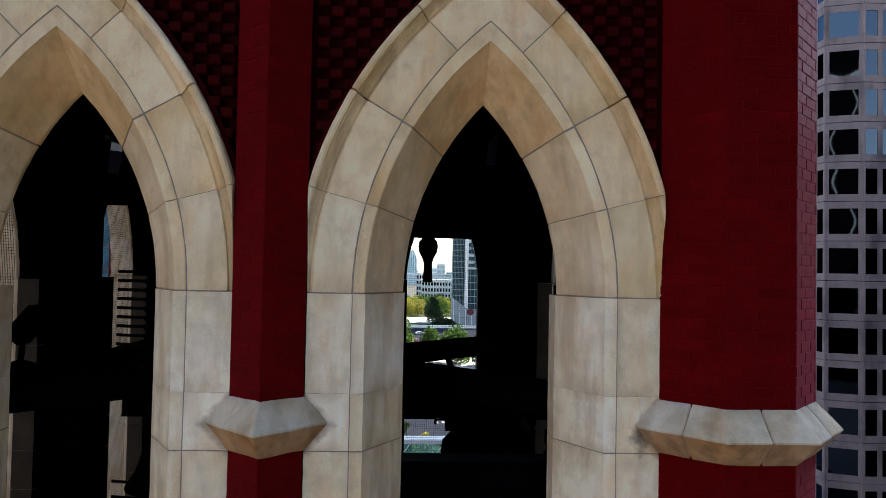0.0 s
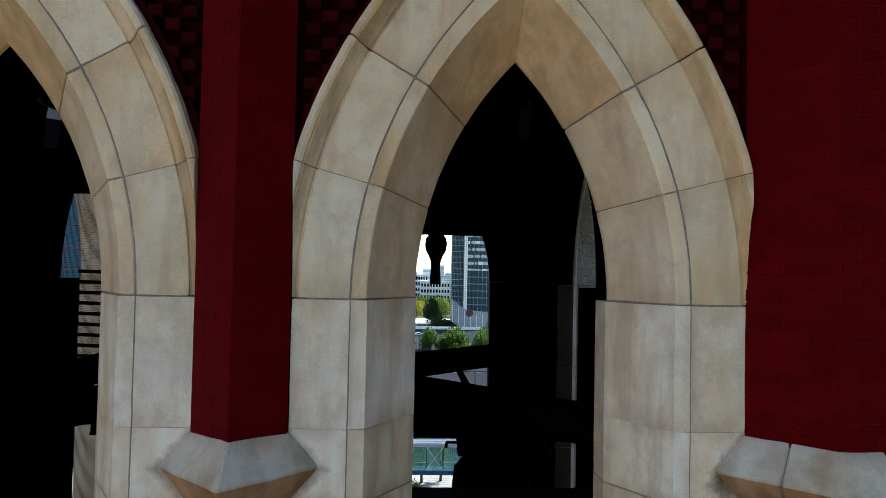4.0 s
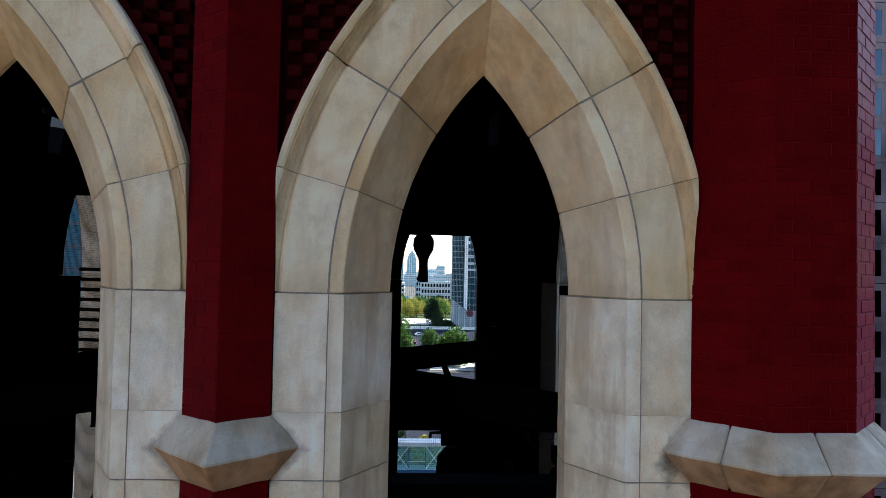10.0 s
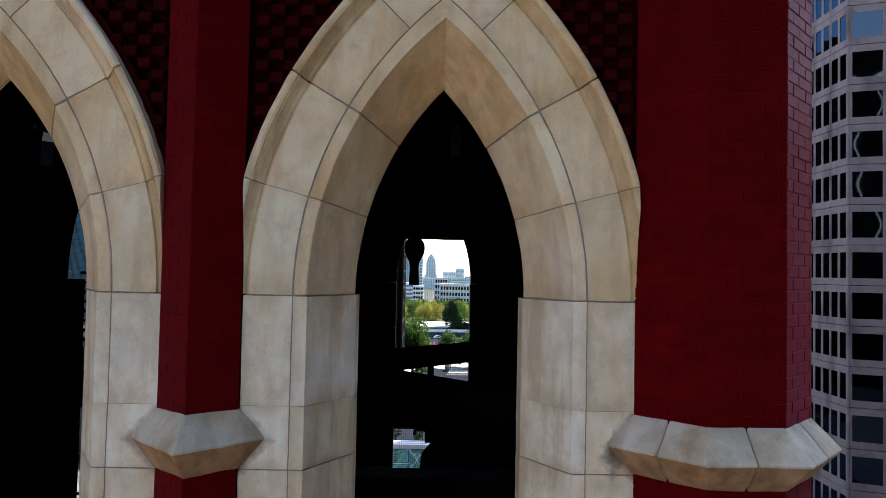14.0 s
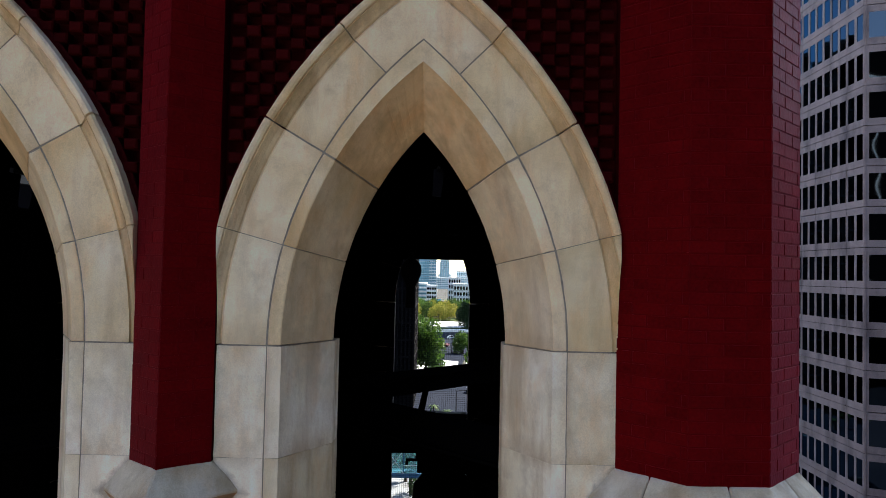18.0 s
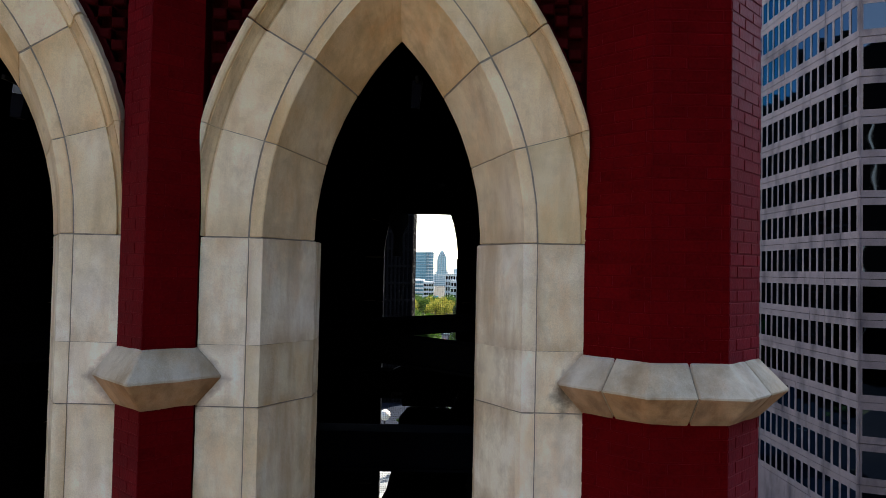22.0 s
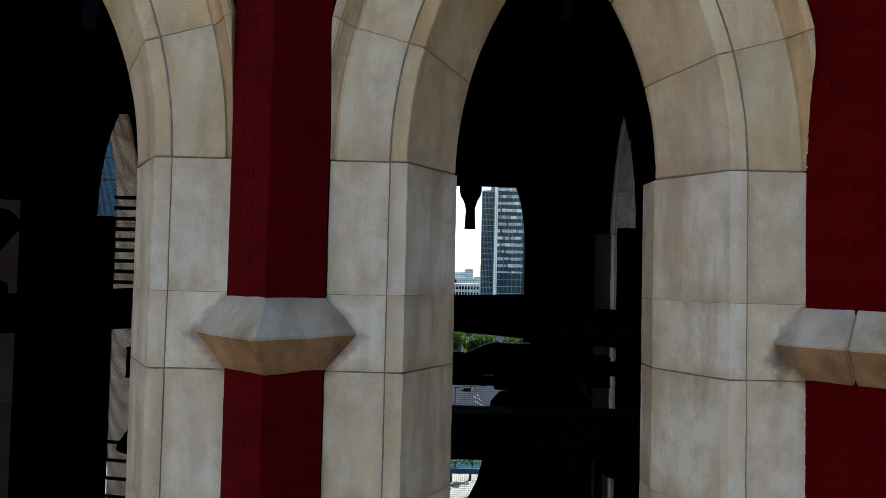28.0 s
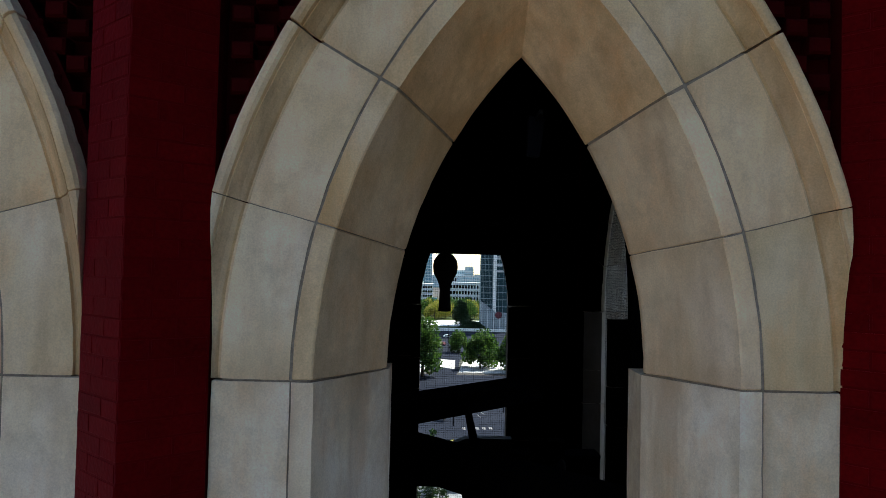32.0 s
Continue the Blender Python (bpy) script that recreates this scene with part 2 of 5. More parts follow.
    l.new(b2.outputs[0], b3.inputs["Normal"])
    l.new(b3.outputs[0], b.inputs["Normal"])
    return m


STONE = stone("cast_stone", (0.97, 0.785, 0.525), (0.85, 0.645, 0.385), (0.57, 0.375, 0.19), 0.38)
# soffit stones: shade and the apex's warm bounce are put into these tones
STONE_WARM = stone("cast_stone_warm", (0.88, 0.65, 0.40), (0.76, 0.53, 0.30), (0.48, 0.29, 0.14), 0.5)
STONE_MID = stone("cast_stone_mid", (0.83, 0.68, 0.47), (0.71, 0.56, 0.36), (0.48, 0.32, 0.17), 0.5)
STONE_GREY = stone("cast_stone_grey", (0.95, 0.81, 0.58), (0.83, 0.675, 0.44), (0.55, 0.38, 0.21), 0.38)
STONE_PALE = stone("cast_stone_pale", (0.98, 0.885, 0.715), (0.87, 0.755, 0.56), (0.56, 0.39, 0.22), 0.36, cap_stain=0.62)
STONE_CAP = stone("weathered_cap_dim_arch_stone", (0.67, 0.60, 0.475), (0.55, 0.47, 0.35), (0.31, 0.225, 0.14), 0.55)
# for cap undersides, with the warm bounce light put into the colour
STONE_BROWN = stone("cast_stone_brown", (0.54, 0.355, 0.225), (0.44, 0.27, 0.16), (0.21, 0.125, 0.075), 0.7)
STONE_COVE = stone("dark_cove_stone", (0.86, 0.67, 0.42), (0.72, 0.53, 0.31), (0.40, 0.26, 0.14), 0.6)
STONE_JAMB = stone("cast_stone_jamb", (0.90, 0.825, 0.665), (0.79, 0.69, 0.51), (0.48, 0.32, 0.17), 0.62)
# darker copy for the inner cheeks; the dimness indoors is in its colour
STONE_DIM = stone("dim_inner_stone", (0.105, 0.09, 0.074), (0.08, 0.066, 0.052), (0.06, 0.046, 0.036), 0.4)
MORTAR = material("grey_mortar", (0.315, 0.268, 0.215), 0.9, vary=0.55, scale=16, grain=90, bump=0.6)
BRICK = material("red_painted_brick", (0.122, 0.0026, 0.0042), 0.40, vary=0.42, scale=5.0, grain=55, bump=0.45, per_piece=0.13, spec=0.10)
# rough brick for spandrels and returns, darkened to carry their shade
BRICK_SHADED = material("rough_shaded_red_brick", (0.044, 0.0015, 0.0022), 0.7, vary=0.35, scale=9, grain=60, bump=0.6, per_piece=0.18, spec=0.03)
BRICK_JOINT = material("red_painted_joint", (0.116, 0.0025, 0.0042), 0.46, vary=0.15, scale=6, grain=80, bump=0.3, spec=0.10)
# the belfry's darkness is put into this near-black colour
DARK = material("near_black_interior", (0.002, 0.002, 0.0024), 0.9, vary=0.2, scale=3, grain=40, spec=0.0)
IRON = material("dark_iron", (0.006, 0.006, 0.007), 0.7, 0.0, vary=0.2, scale=6, grain=50, spec=0.05)
WIRE = material("net_wire", (0.012, 0.012, 0.012), 0.8, 0.0, vary=0.1, bump=0, spec=0.02)
CONCRETE = material("tower_concrete", (0.265, 0.195, 0.188), 0.85, vary=0.30, scale=0.7, grain=9, bump=0.15, stain=(0.07, 0.055, 0.060), stain_amount=0.85, spec=0.15)
PANE = glass("coated_window_glass", (0.044, 0.060, 0.080), 0.02, metal=1.0)
PANE.node_tree.nodes["Principled BSDF"].inputs["Specular Tint"].default_value = (0.26, 0.33, 0.43, 1)
for paint in (BRICK, BRICK_JOINT):
    glossy_at_glance(paint)
    coat = paint.node_tree.nodes["Principled BSDF"]
    coat.inputs["Sheen Weight"].default_value = 0.38
    coat.inputs["Specular Tint"].default_value = (1.0, 0.34, 0.60, 1)
    coat.inputs["Sheen Roughness"].default_value = 0.35
    coat.inputs["Sheen Tint"].default_value = (1.0, 0.24, 0.34, 1)


# ---- mesh helpers ----
def part(name, bm, mat, parent=None, label="", mats=None):
    me = bpy.data.meshes.new(name)
    bmesh.ops.recalc_face_normals(bm, faces=bm.faces)
    bm.to_mesh(me)
    bm.free()
    for x in (mats or [mat]):
        me.materials.append(x)
    ob = new(name, me)
    ob.parent = parent
    if label:
        tagged(ob, label)
    return ob


def sharing(name, mesh_data, parent, m):
    """One more piece on a mesh that exists already."""
    ob = new(name, mesh_data)
    ob.parent = parent
    ob.matrix_basis = m
    return ob


def box(bm, x0, x1, y0, y1, z0, z1):
    v = [bm.verts.new(p) for p in product((x0, x1), (y0, y1), (z0, z1))]
    for f in ((0, 1, 3, 2), (4, 6, 7, 5), (0, 4, 5, 1), (2, 3, 7, 6), (0, 2, 6, 4), (1, 5, 7, 3)):
        bm.faces.new([v[i] for i in f])
    return v


def prism(bm, pts, lo, hi, axis="z"):
    """A polygon of (a, b) pushed from lo to hi along z (a, b = x, y) or y (a, b = x, z) or x (a, b = y, z)."""
    put = {"z": lambda a, b, c: (a, b, c), "y": lambda a, b, c: (a, c, b), "x": lambda a, b, c: (c, a, b)}[axis]
    r0, r1 = [bm.verts.new(put(a, b, lo)) for a, b in pts], [bm.verts.new(put(a, b, hi)) for a, b in pts]
    k = len(pts)
    bm.faces.new(r0)
    bm.faces.new(r1[::-1])
    for i in range(k):
        bm.faces.new((r0[i], r1[i], r1[(i + 1) % k], r0[(i + 1) % k]))


def rings(bm, loops, close=True):
    """Skin a row of equal loops of points into a solid."""
    vs = [[bm.verts.new(p) for p in q] for q in loops]
    k = len(loops[0])
    for a, b in zip(vs, vs[1:]):
        for i in range(k):
            bm.faces.new((a[i], a[(i + 1) % k], b[(i + 1) % k], b[i]))
    if close:
        bm.faces.new(vs[0][::-1])
        bm.faces.new(vs[-1])


def soften(bm, width, angle=30):
    es = [e for e in bm.edges if len(e.link_faces) == 2 and e.calc_face_angle(0) > radians(angle)]
    bmesh.ops.bevel(bm, geom=es, offset=width, segments=1, affect="EDGES", clamp_overlap=True)


def worn(bm, cuts, amount, width, angle=30, freq=7.0, own=0.0):
    """Cuts a stone's edges up, sets them slightly uneven and takes the arrises off."""
    if cuts:
        bmesh.ops.subdivide_edges(bm, edges=[e for e in bm.edges if e.calc_length() > 0.1], cuts=cuts, use_grid_fill=True)
    for v in bm.verts:
        v.co += noise.noise_vector(v.co * freq) * amount
        if own:
            v.co += noise.noise_vector(v.co * 26 + Vector((own, 0, 0))) * 0.0016
    soften(bm, width, angle)


def lathe(bm, prof, n=24, centre=(0, 0, 0)):
    """Turn (radius, height) points round a vertical axis."""
    rings(bm, [[(centre[0] + r * math.cos(2 * math.pi * i / n), centre[1] + r * math.sin(2 * math.pi * i / n), centre[2] + h) for i in range(n)] for r, h in prof])


def bar(bm, p, q, r, n=6, r2=None):
    p, q = Vector(p), Vector(q)
    d = (q - p).normalized()
    u = d.orthogonal().normalized()
    w = d.cross(u)
    rings(bm, [[tuple(c + (u * math.cos(2 * math.pi * i / n) + w * math.sin(2 * math.pi * i / n)) * s) for i in range(n)] for c, s in ((p, r), (q, r2 or r))])

# ---- the bell tower: four walls of two pointed arches, corner buttresses ----
Z0 = 30.0            # springing of the arches
BAY = 2.902          # arch to arch
OFF = 1.445          # the arcs' centres lie this far past the middle
R_REV, R_ARRIS, R_JOINT, R_HOOD = 2.010, 2.266, 2.349, 2.747
EDGE = 1.204         # outer edge of the stone
JOINTS = (0.0, -0.671, -1.054, -1.725, -2.108, -2.78, -3.45, -4.12)
SILL = Z0 - 4.12
GAPS = (0.0042, 0.0012, 0.0044, 0.0013, 0.0044, 0.0013, 0.004, 0.004)   # half widths of the bed joints
TOP = 34.0
MID = Vector((-BAY / 2, 3.425, 0))


HOOD = ((0, 0.0), (2.616, 0.0), (2.621, 0.013), (2.630, 0.014), (2.638, 0.002), (2.656, -0.010), (2.674, -0.030), (2.688, -0.050), (2.691, -0.046), (2.695, -0.046), (2.699, -0.066), (2.714, -0.074), (2.732, -0.075), (2.747, -0.062), (9, -0.062))


def hood_y(r):
    """How far the face stands back (+) or out (-) at a radius: plain face, groove, hollow, fillet, roll."""
    for (a, ya), (b, yb) in zip(HOOD, HOOD[1:]):
        if r <= b:
            return ya + (yb - ya) * (r - a) / (b - a)


def ring_stone(profile, a0, a1, steps, side=1, clipped=False, to_apex=False, gap=(0.003, 0.003), apex_gap=0.0015, back=0.0):
    """Loops of a curved stone: profile points (radius, y) swept from a0 to a1 degrees, less half a joint at each end."""
    loops = []
    for i in range(steps + 1):
        loop = []
        for r, y in profile:
            s = radians(a0) + gap[0] / r
            e = math.acos((OFF + apex_gap) / (r + (0.022 if r > 2.3 else 0))) if to_apex else radians(a1) - gap[1] / r
            a = s + (e - s) * i / steps
            rr = r + (0.022 * max(0.0, (math.degrees(a) - 25) / 27) ** 2 if r > 2.3 else 0.0)
            if clipped:
                top = (EDGE + OFF) / math.cos(a)
                if rr > top:
                    rr = top
                if y < 0.05:
                    y = hood_y(min(r, top)) + back * (8 if r > 2.612 else 1)
            loop.append((side * (rr * math.cos(a) - OFF), y, Z0 + rr * math.sin(a)))
        loops.append(loop)
    return loops


def cove_tone(ob):
    """The hollow under the hood gets a darker, browner tone."""
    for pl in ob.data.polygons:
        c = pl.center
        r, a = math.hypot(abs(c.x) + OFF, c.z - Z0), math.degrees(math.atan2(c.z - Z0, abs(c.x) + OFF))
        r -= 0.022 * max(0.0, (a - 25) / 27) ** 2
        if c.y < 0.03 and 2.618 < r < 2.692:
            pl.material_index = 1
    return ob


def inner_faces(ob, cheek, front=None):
    """Inside the belfry the stone's back is near-black, the darkness put into colour; its cheek is left bare. The front
    strip is pale: rain wash, and the soffit's shade put into its stone.
    """
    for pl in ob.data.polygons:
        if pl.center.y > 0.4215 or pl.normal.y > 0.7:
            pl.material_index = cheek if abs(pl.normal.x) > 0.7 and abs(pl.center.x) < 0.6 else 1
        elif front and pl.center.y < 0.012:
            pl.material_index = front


def mitred(bm, half):
    """Two mirrored halves of a stone, joined at the arch's point."""
    for side in (1, -1):
        rings(bm, half(side))
    for v in bm.verts:
        if abs(v.co.x) < 0.006:
            v.co.x = 0.0
    bmesh.ops.delete(bm, geom=[f for f in bm.faces if all(abs(v.co.x) < 0.0005 for v in f.verts)], context="FACES_ONLY")
    bmesh.ops.remove_doubles(bm, verts=bm.verts, dist=0.0006)


BED = {0: 0.0054, 15: 0.0021, 30: 0.0056, 45: 0.0043}      # half widths of the joints between the ring's stones


def stone_arch(cheek=0):
    arch = new("stone_arch")
    # other walls' arches: dimming by the nets is put into a darker stone
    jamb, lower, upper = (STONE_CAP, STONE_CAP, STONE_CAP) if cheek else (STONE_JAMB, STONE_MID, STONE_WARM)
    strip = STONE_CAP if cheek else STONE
    tagged(arch, "cream cast-stone pointed arch surround with splayed reveals and grey mortar joints", "arch", "belfry arches", "structure")
    inner = [(R_ARRIS, 0.0), (R_ARRIS + 0.04, 0.0), (R_JOINT - 0.0047, 0.0), (R_JOINT - 0.0047, 0.42), (R_REV, 0.42), (R_REV, 0.385)]
    radii = [R_JOINT + 0.0047, 2.40, 2.45, 2.50, 2.55, 2.60] + [r for r, y in HOOD[1:-1]]
    outer = [(r, 0) for r in radii] + [(R_HOOD, 0.12), (R_JOINT + 0.0047, 0.12)]
    for side in (1, -1):
        for a0, a1 in ((0, 15), (15, 30)):
            bm = bmesh.new()
            rings(bm, ring_stone(inner, a0, a1, 8, side, gap=(BED[a0], BED[a1])))
            worn(bm, 3, 0.0024, 0.005, freq=11, own=a0 + side + 0.3)
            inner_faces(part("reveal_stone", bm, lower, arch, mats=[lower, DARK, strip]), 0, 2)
        for a0, a1 in ((0, 15), (15, 30), (30, 45)):
            bm = bmesh.new()
            rings(bm, ring_stone(outer, a0, a1, 12, side, clipped=True, gap=(BED[a0], BED[a1])))
            for v in bm.verts:
                v.co += noise.noise_vector(v.co * 13) * 0.0020 + noise.noise_vector(v.co * 26 + Vector((a0 + side, 0, 0))) * 0.0016
            bm.faces.ensure_lookup_table()
            bmesh.ops.bevel(bm, geom=list({e for f in (bm.faces[-2], bm.faces[-1]) for e in f.edges}), offset=0.003, segments=1, affect="EDGES", clamp_overlap=True)
            cove_tone(part("voussoir", bm, STONE, arch, mats=[STONE if a0 else STONE_GREY, STONE_COVE]))
    bm = bmesh.new()
    mitred(bm, lambda side: ring_stone(inner, 30, 52, 10, side, to_apex=True, gap=(BED[30], 0), apex_gap=0.0))
    for v in bm.verts:
        v.co += noise.noise_vector(v.co * 11) * 0.0022 * Vector((0 if abs(v.co.x) < 0.001 else 1, 1, 1))
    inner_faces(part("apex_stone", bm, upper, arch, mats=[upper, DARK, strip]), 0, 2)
    bm = bmesh.new()
    mitred(bm, lambda side: ring_stone(outer, 45, 52, 6, side, clipped=True, to_apex=True, gap=(BED[45], 0), apex_gap=0.0))
    cove_tone(part("keystone", bm, STONE, arch, mats=[STONE, STONE_COVE]))
    for k, (z1, z0) in enumerate(zip(JOINTS, JOINTS[1:])):
        for side in (1, -1):
            j = 0.0015 * math.sin(5.1 * k + side)
            bm = bmesh.new()
            lo, hi = Z0 + z0 + GAPS[k + 1], Z0 + z1 - GAPS[k]
            levels = [lo + (hi - lo) * i / 9 for i in range(10)]
            pts = [(0.815, j), (0.858, j), (0.9005, j), (0.9005, 0.45), (0.66, 0.45), (0.66, 0.62), (0.556, 0.62), (0.556, 0.412), (0.645, 0.2708), (0.732, 0.1325)]
            rings(bm, [[(side * x, y, z) for x, y in pts] for z in levels])
            worn(bm, 0, 0.0026, 0.005, freq=10, own=3.1 * k + side)
            inner_faces(part("jamb_stone", bm, jamb, arch, mats=[jamb, DARK, STONE_DIM, STONE_PALE]), cheek, 0 if cheek else 3)
            bm = bmesh.new()
            pts = [(0.9075, j), (0.98, j), (1.055, j), (1.13, j), (EDGE, j), (EDGE, 0.12), (0.9075, 0.12)]
            rings(bm, [[(side * x, y, z) for x, y in pts] for z in levels])
            worn(bm, 0, 0.0026, 0.004, freq=10, own=5.3 * k + side + 0.4)
            part("jamb_stone", bm, STONE_PALE, arch)
    bm = bmesh.new()
    core = [(R_ARRIS + 0.007, 0.0)] + [(r, 0.0) for r in (2.35, 2.48, 2.609, 2.613, 2.637, 2.66, 2.68, 2.688, 2.705, 2.715, 2.732)] + [(2.738, 0.11), (R_REV + 0.03, 0.41), (R_REV + 0.004, 0.39)]
    for side in (1, -1):
        rings(bm, ring_stone(core, 0, 52, 40, side, clipped=True, to_apex=True, gap=(0, 0), back=0.0042))
        prism(bm, [(side * x, y) for x, y in ((0.827, 0.0058), (EDGE - 0.006, 0.0058), (EDGE - 0.006, 0.11), (0.59, 0.44), (0.560, 0.415))], SILL, Z0)
    for v in bm.verts:
        if abs(v.co.x) > EDGE - 0.006:
            v.co.x = math.copysign(EDGE - 0.006, v.co.x)
    part("mortar", bm, MORTAR, arch)
    bm = bmesh.new()
    prism(bm, [(-EDGE, -0.09), (EDGE, -0.09), (EDGE, 0.45), (-EDGE, 0.45)], SILL - 0.22, SILL - 0.004)
    soften(bm, 0.01)
    part("sill", bm, STONE_PALE, arch)
    return arch


def opening(r, x_low, n=24):
    """The right half of an arch's outline, from its foot to its point, as (x, z)."""
    last = math.acos(OFF / r)
    return [(x_low, SILL)] + [(min(r * math.cos(last * i / n) - OFF, x_low), Z0 + r * math.sin(last * i / n)) for i in range(n + 1)]


def bay_solid(bm, r, x_low, half, y0, y1, top, foot):
    for side in (1, -1):
        pts = [(x_low, foot)] + opening(r, x_low) + [(0, top), (half, top), (half, foot)]
        prism(bm, [(side * x, z) for x, z in pts], y0, y1, "y")


def wall(name):
    w = new(name)
    tagged(w, "red painted brick belfry wall with two pointed stone arches", "wall", "", "structure")
    bm = bmesh.new()
    for cx in (0, -BAY):
        b2 = bmesh.new()
        bay_solid(b2, 2.45, 1.1, BAY / 2, 0.095, 0.448, TOP, 25.0)
        for v in b2.verts:
            v.co.x += cx
        me = bpy.data.meshes.new("tmp")
        b2.to_mesh(me)
        b2.free()
        bm.from_mesh(me)
        bpy.data.meshes.remove(me)
    part("brick_backing", bm, BRICK_SHADED, w)
    bm = bmesh.new()
    for cx in (0, -BAY):
        b2 = bmesh.new()
        bay_solid(b2, R_JOINT - 0.03, 0.86, BAY / 2, 0.454, 0.50, 33.4, 25.3)
        for v in b2.verts:
            v.co.x += cx
        me = bpy.data.meshes.new("tmp")
        b2.to_mesh(me)
        b2.free()
        bm.from_mesh(me)
        bpy.data.meshes.remove(me)
    for cx, s in product((0, -BAY), (-1, 1)):
        a, b = sorted((cx + s * 0.566, cx + s * 0.652))
        box(bm, a, b, 0.43, 0.612, SILL, 29.992)
    part("lining", bm, DARK, w, "near-black inner lining")
    return w


def quarter(k):
    """The pose that carries the front wall's parts to wall k."""
    return Matrix.Translation(MID) @ Matrix.Rotation(radians(90 * k), 4, "Z") @ Matrix.Translation(-MID)


WALLS = [wall("wall_south")]
for k, nm in ((1, "wall_east"), (2, "wall_north"), (3, "wall_west")):
    w = copy_thing(WALLS[0], quarter(k))
    w.name = nm
    WALLS.append(w)
first = stone_arch()
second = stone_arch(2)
for k in range(4):
    for cx in (0, -BAY):
        if k == 0 and cx:
            copy_thing(first, Matrix.Translation((cx, 0, 0)))
        elif k and (k, cx) != (1, 0):
            copy_thing(second, quarter(k) @ Matrix.Translation((cx, 0, 0)))
second.matrix_basis = quarter(1)

# octagonal corner buttresses
OCT = Vector((1.7475, 0.2285))
A8 = 0.549


def octagon(apothem):
    r = apothem / math.cos(radians(22.5))
    return [(OCT.x + r * math.cos(radians(22.5 + 45 * i)), OCT.y + r * math.sin(radians(22.5 + 45 * i))) for i in range(8)]


def outer_plan(apothem):
    """The octagon's outer part, cut off where it enters the walls."""
    o = octagon(apothem)
    return [(o[4][0], 0.094), o[4], o[5], o[6], o[7], o[0], o[1], (1.93, o[1][1]), (1.55, 0.42)]


CAP_Z = (28.952, 29.135, 29.318)      # underside, nose, top of the string course
CAP_OUT = 0.165


def face_frame(p, q):
    """Poses bricks on the upright face from p to q (plan points, outside to the right of p->q)."""
    p, q = Vector((*p, 0)), Vector((*q, 0))
    u = (q - p).normalized()
    nrm = Vector((u.y, -u.x, 0))
    m = Matrix.Identity(4)
    m.col[0], m.col[1], m.col[2], m.col[3] = (*u, 0), (*(-nrm), 0), (0, 0, 1, 0), (*p, 1)
    return m, (q - p).length


COURSE = 0.0715
BRICK_L = 0.205
JOINT = 0.009
brick_meshes = {}


def brick_mesh(length, proud=0.003):
    key = (round(length, 3), proud)
    if key not in brick_meshes:
        bm = bmesh.new()
        e = proud * 0.6
        h, t = COURSE - JOINT, proud
        back = [(0, 0.012, 0), (length, 0.012, 0), (length, 0.012, h), (0, 0.012, h)]
        mid = [(0, e - t, 0), (length, e - t, 0), (length, e - t, h), (0, e - t, h)]
        front = [(e, -t, e), (length - e, -t, e), (length - e, -t, h - e), (e, -t, h - e)]
        rings(bm, [back, mid, front])
        me = bpy.data.meshes.new("brick")
        bmesh.ops.recalc_face_normals(bm, faces=bm.faces)
        bm.to_mesh(me)
        bm.free()
        me.materials.append(BRICK)
        brick_meshes[key] = me
    return brick_meshes[key]


def lay(parent, p, q, z0, z1, singly, rng, joined, proud=0.003):
    """Running-bond bricks on one upright face; those within `singly` (z range) are objects, the rest go to `joined`."""
    m, length = face_frame(p, q)
    n0, n1 = int(z0 / COURSE), int(z1 / COURSE)
    for c in range(n0, n1):
        x = -(BRICK_L + JOINT) * (0.5 if c % 2 else 0.06)
        while x < length - 0.02:
            a, b = max(x, 0.002), min(x + BRICK_L, length - 0.002)
            if b - a > 0.02:
                z = c * COURSE
                jit = rng.uniform(-0.5, 0.5) * proud
                pose_m = m @ Matrix.Translation((a, jit, z)) @ Matrix.Rotation(rng.uniform(-0.004, 0.004), 4, "Y")
                if singly[0] <= z < singly[1]:
                    sharing("brick", brick_mesh(b - a, proud), parent, pose_m)
                else:
                    joined.append((brick_mesh(b - a, proud), pose_m))
            x += BRICK_L + JOINT


def join_pieces(name, pieces, mat, parent, label=""):
    verts, faces = [], []
    for me, m in pieces:
        k = len(verts)
        verts += [tuple(m @ v.co) for v in me.vertices]
        faces += [tuple(k + i for i in pl.vertices) for pl in me.polygons]
    me = bpy.data.meshes.new(name)
    me.from_pydata(verts, [], faces)
    me.materials.append(mat)
    ob = new(name, me)
    ob.parent = parent
    tagged(ob, label, kind="stuff")
    return ob


def bounce_undersides(ob):
    """Undersides take a browner stone: warm bounce from below is put into the colour."""
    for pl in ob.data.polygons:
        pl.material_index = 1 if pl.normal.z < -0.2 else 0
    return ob


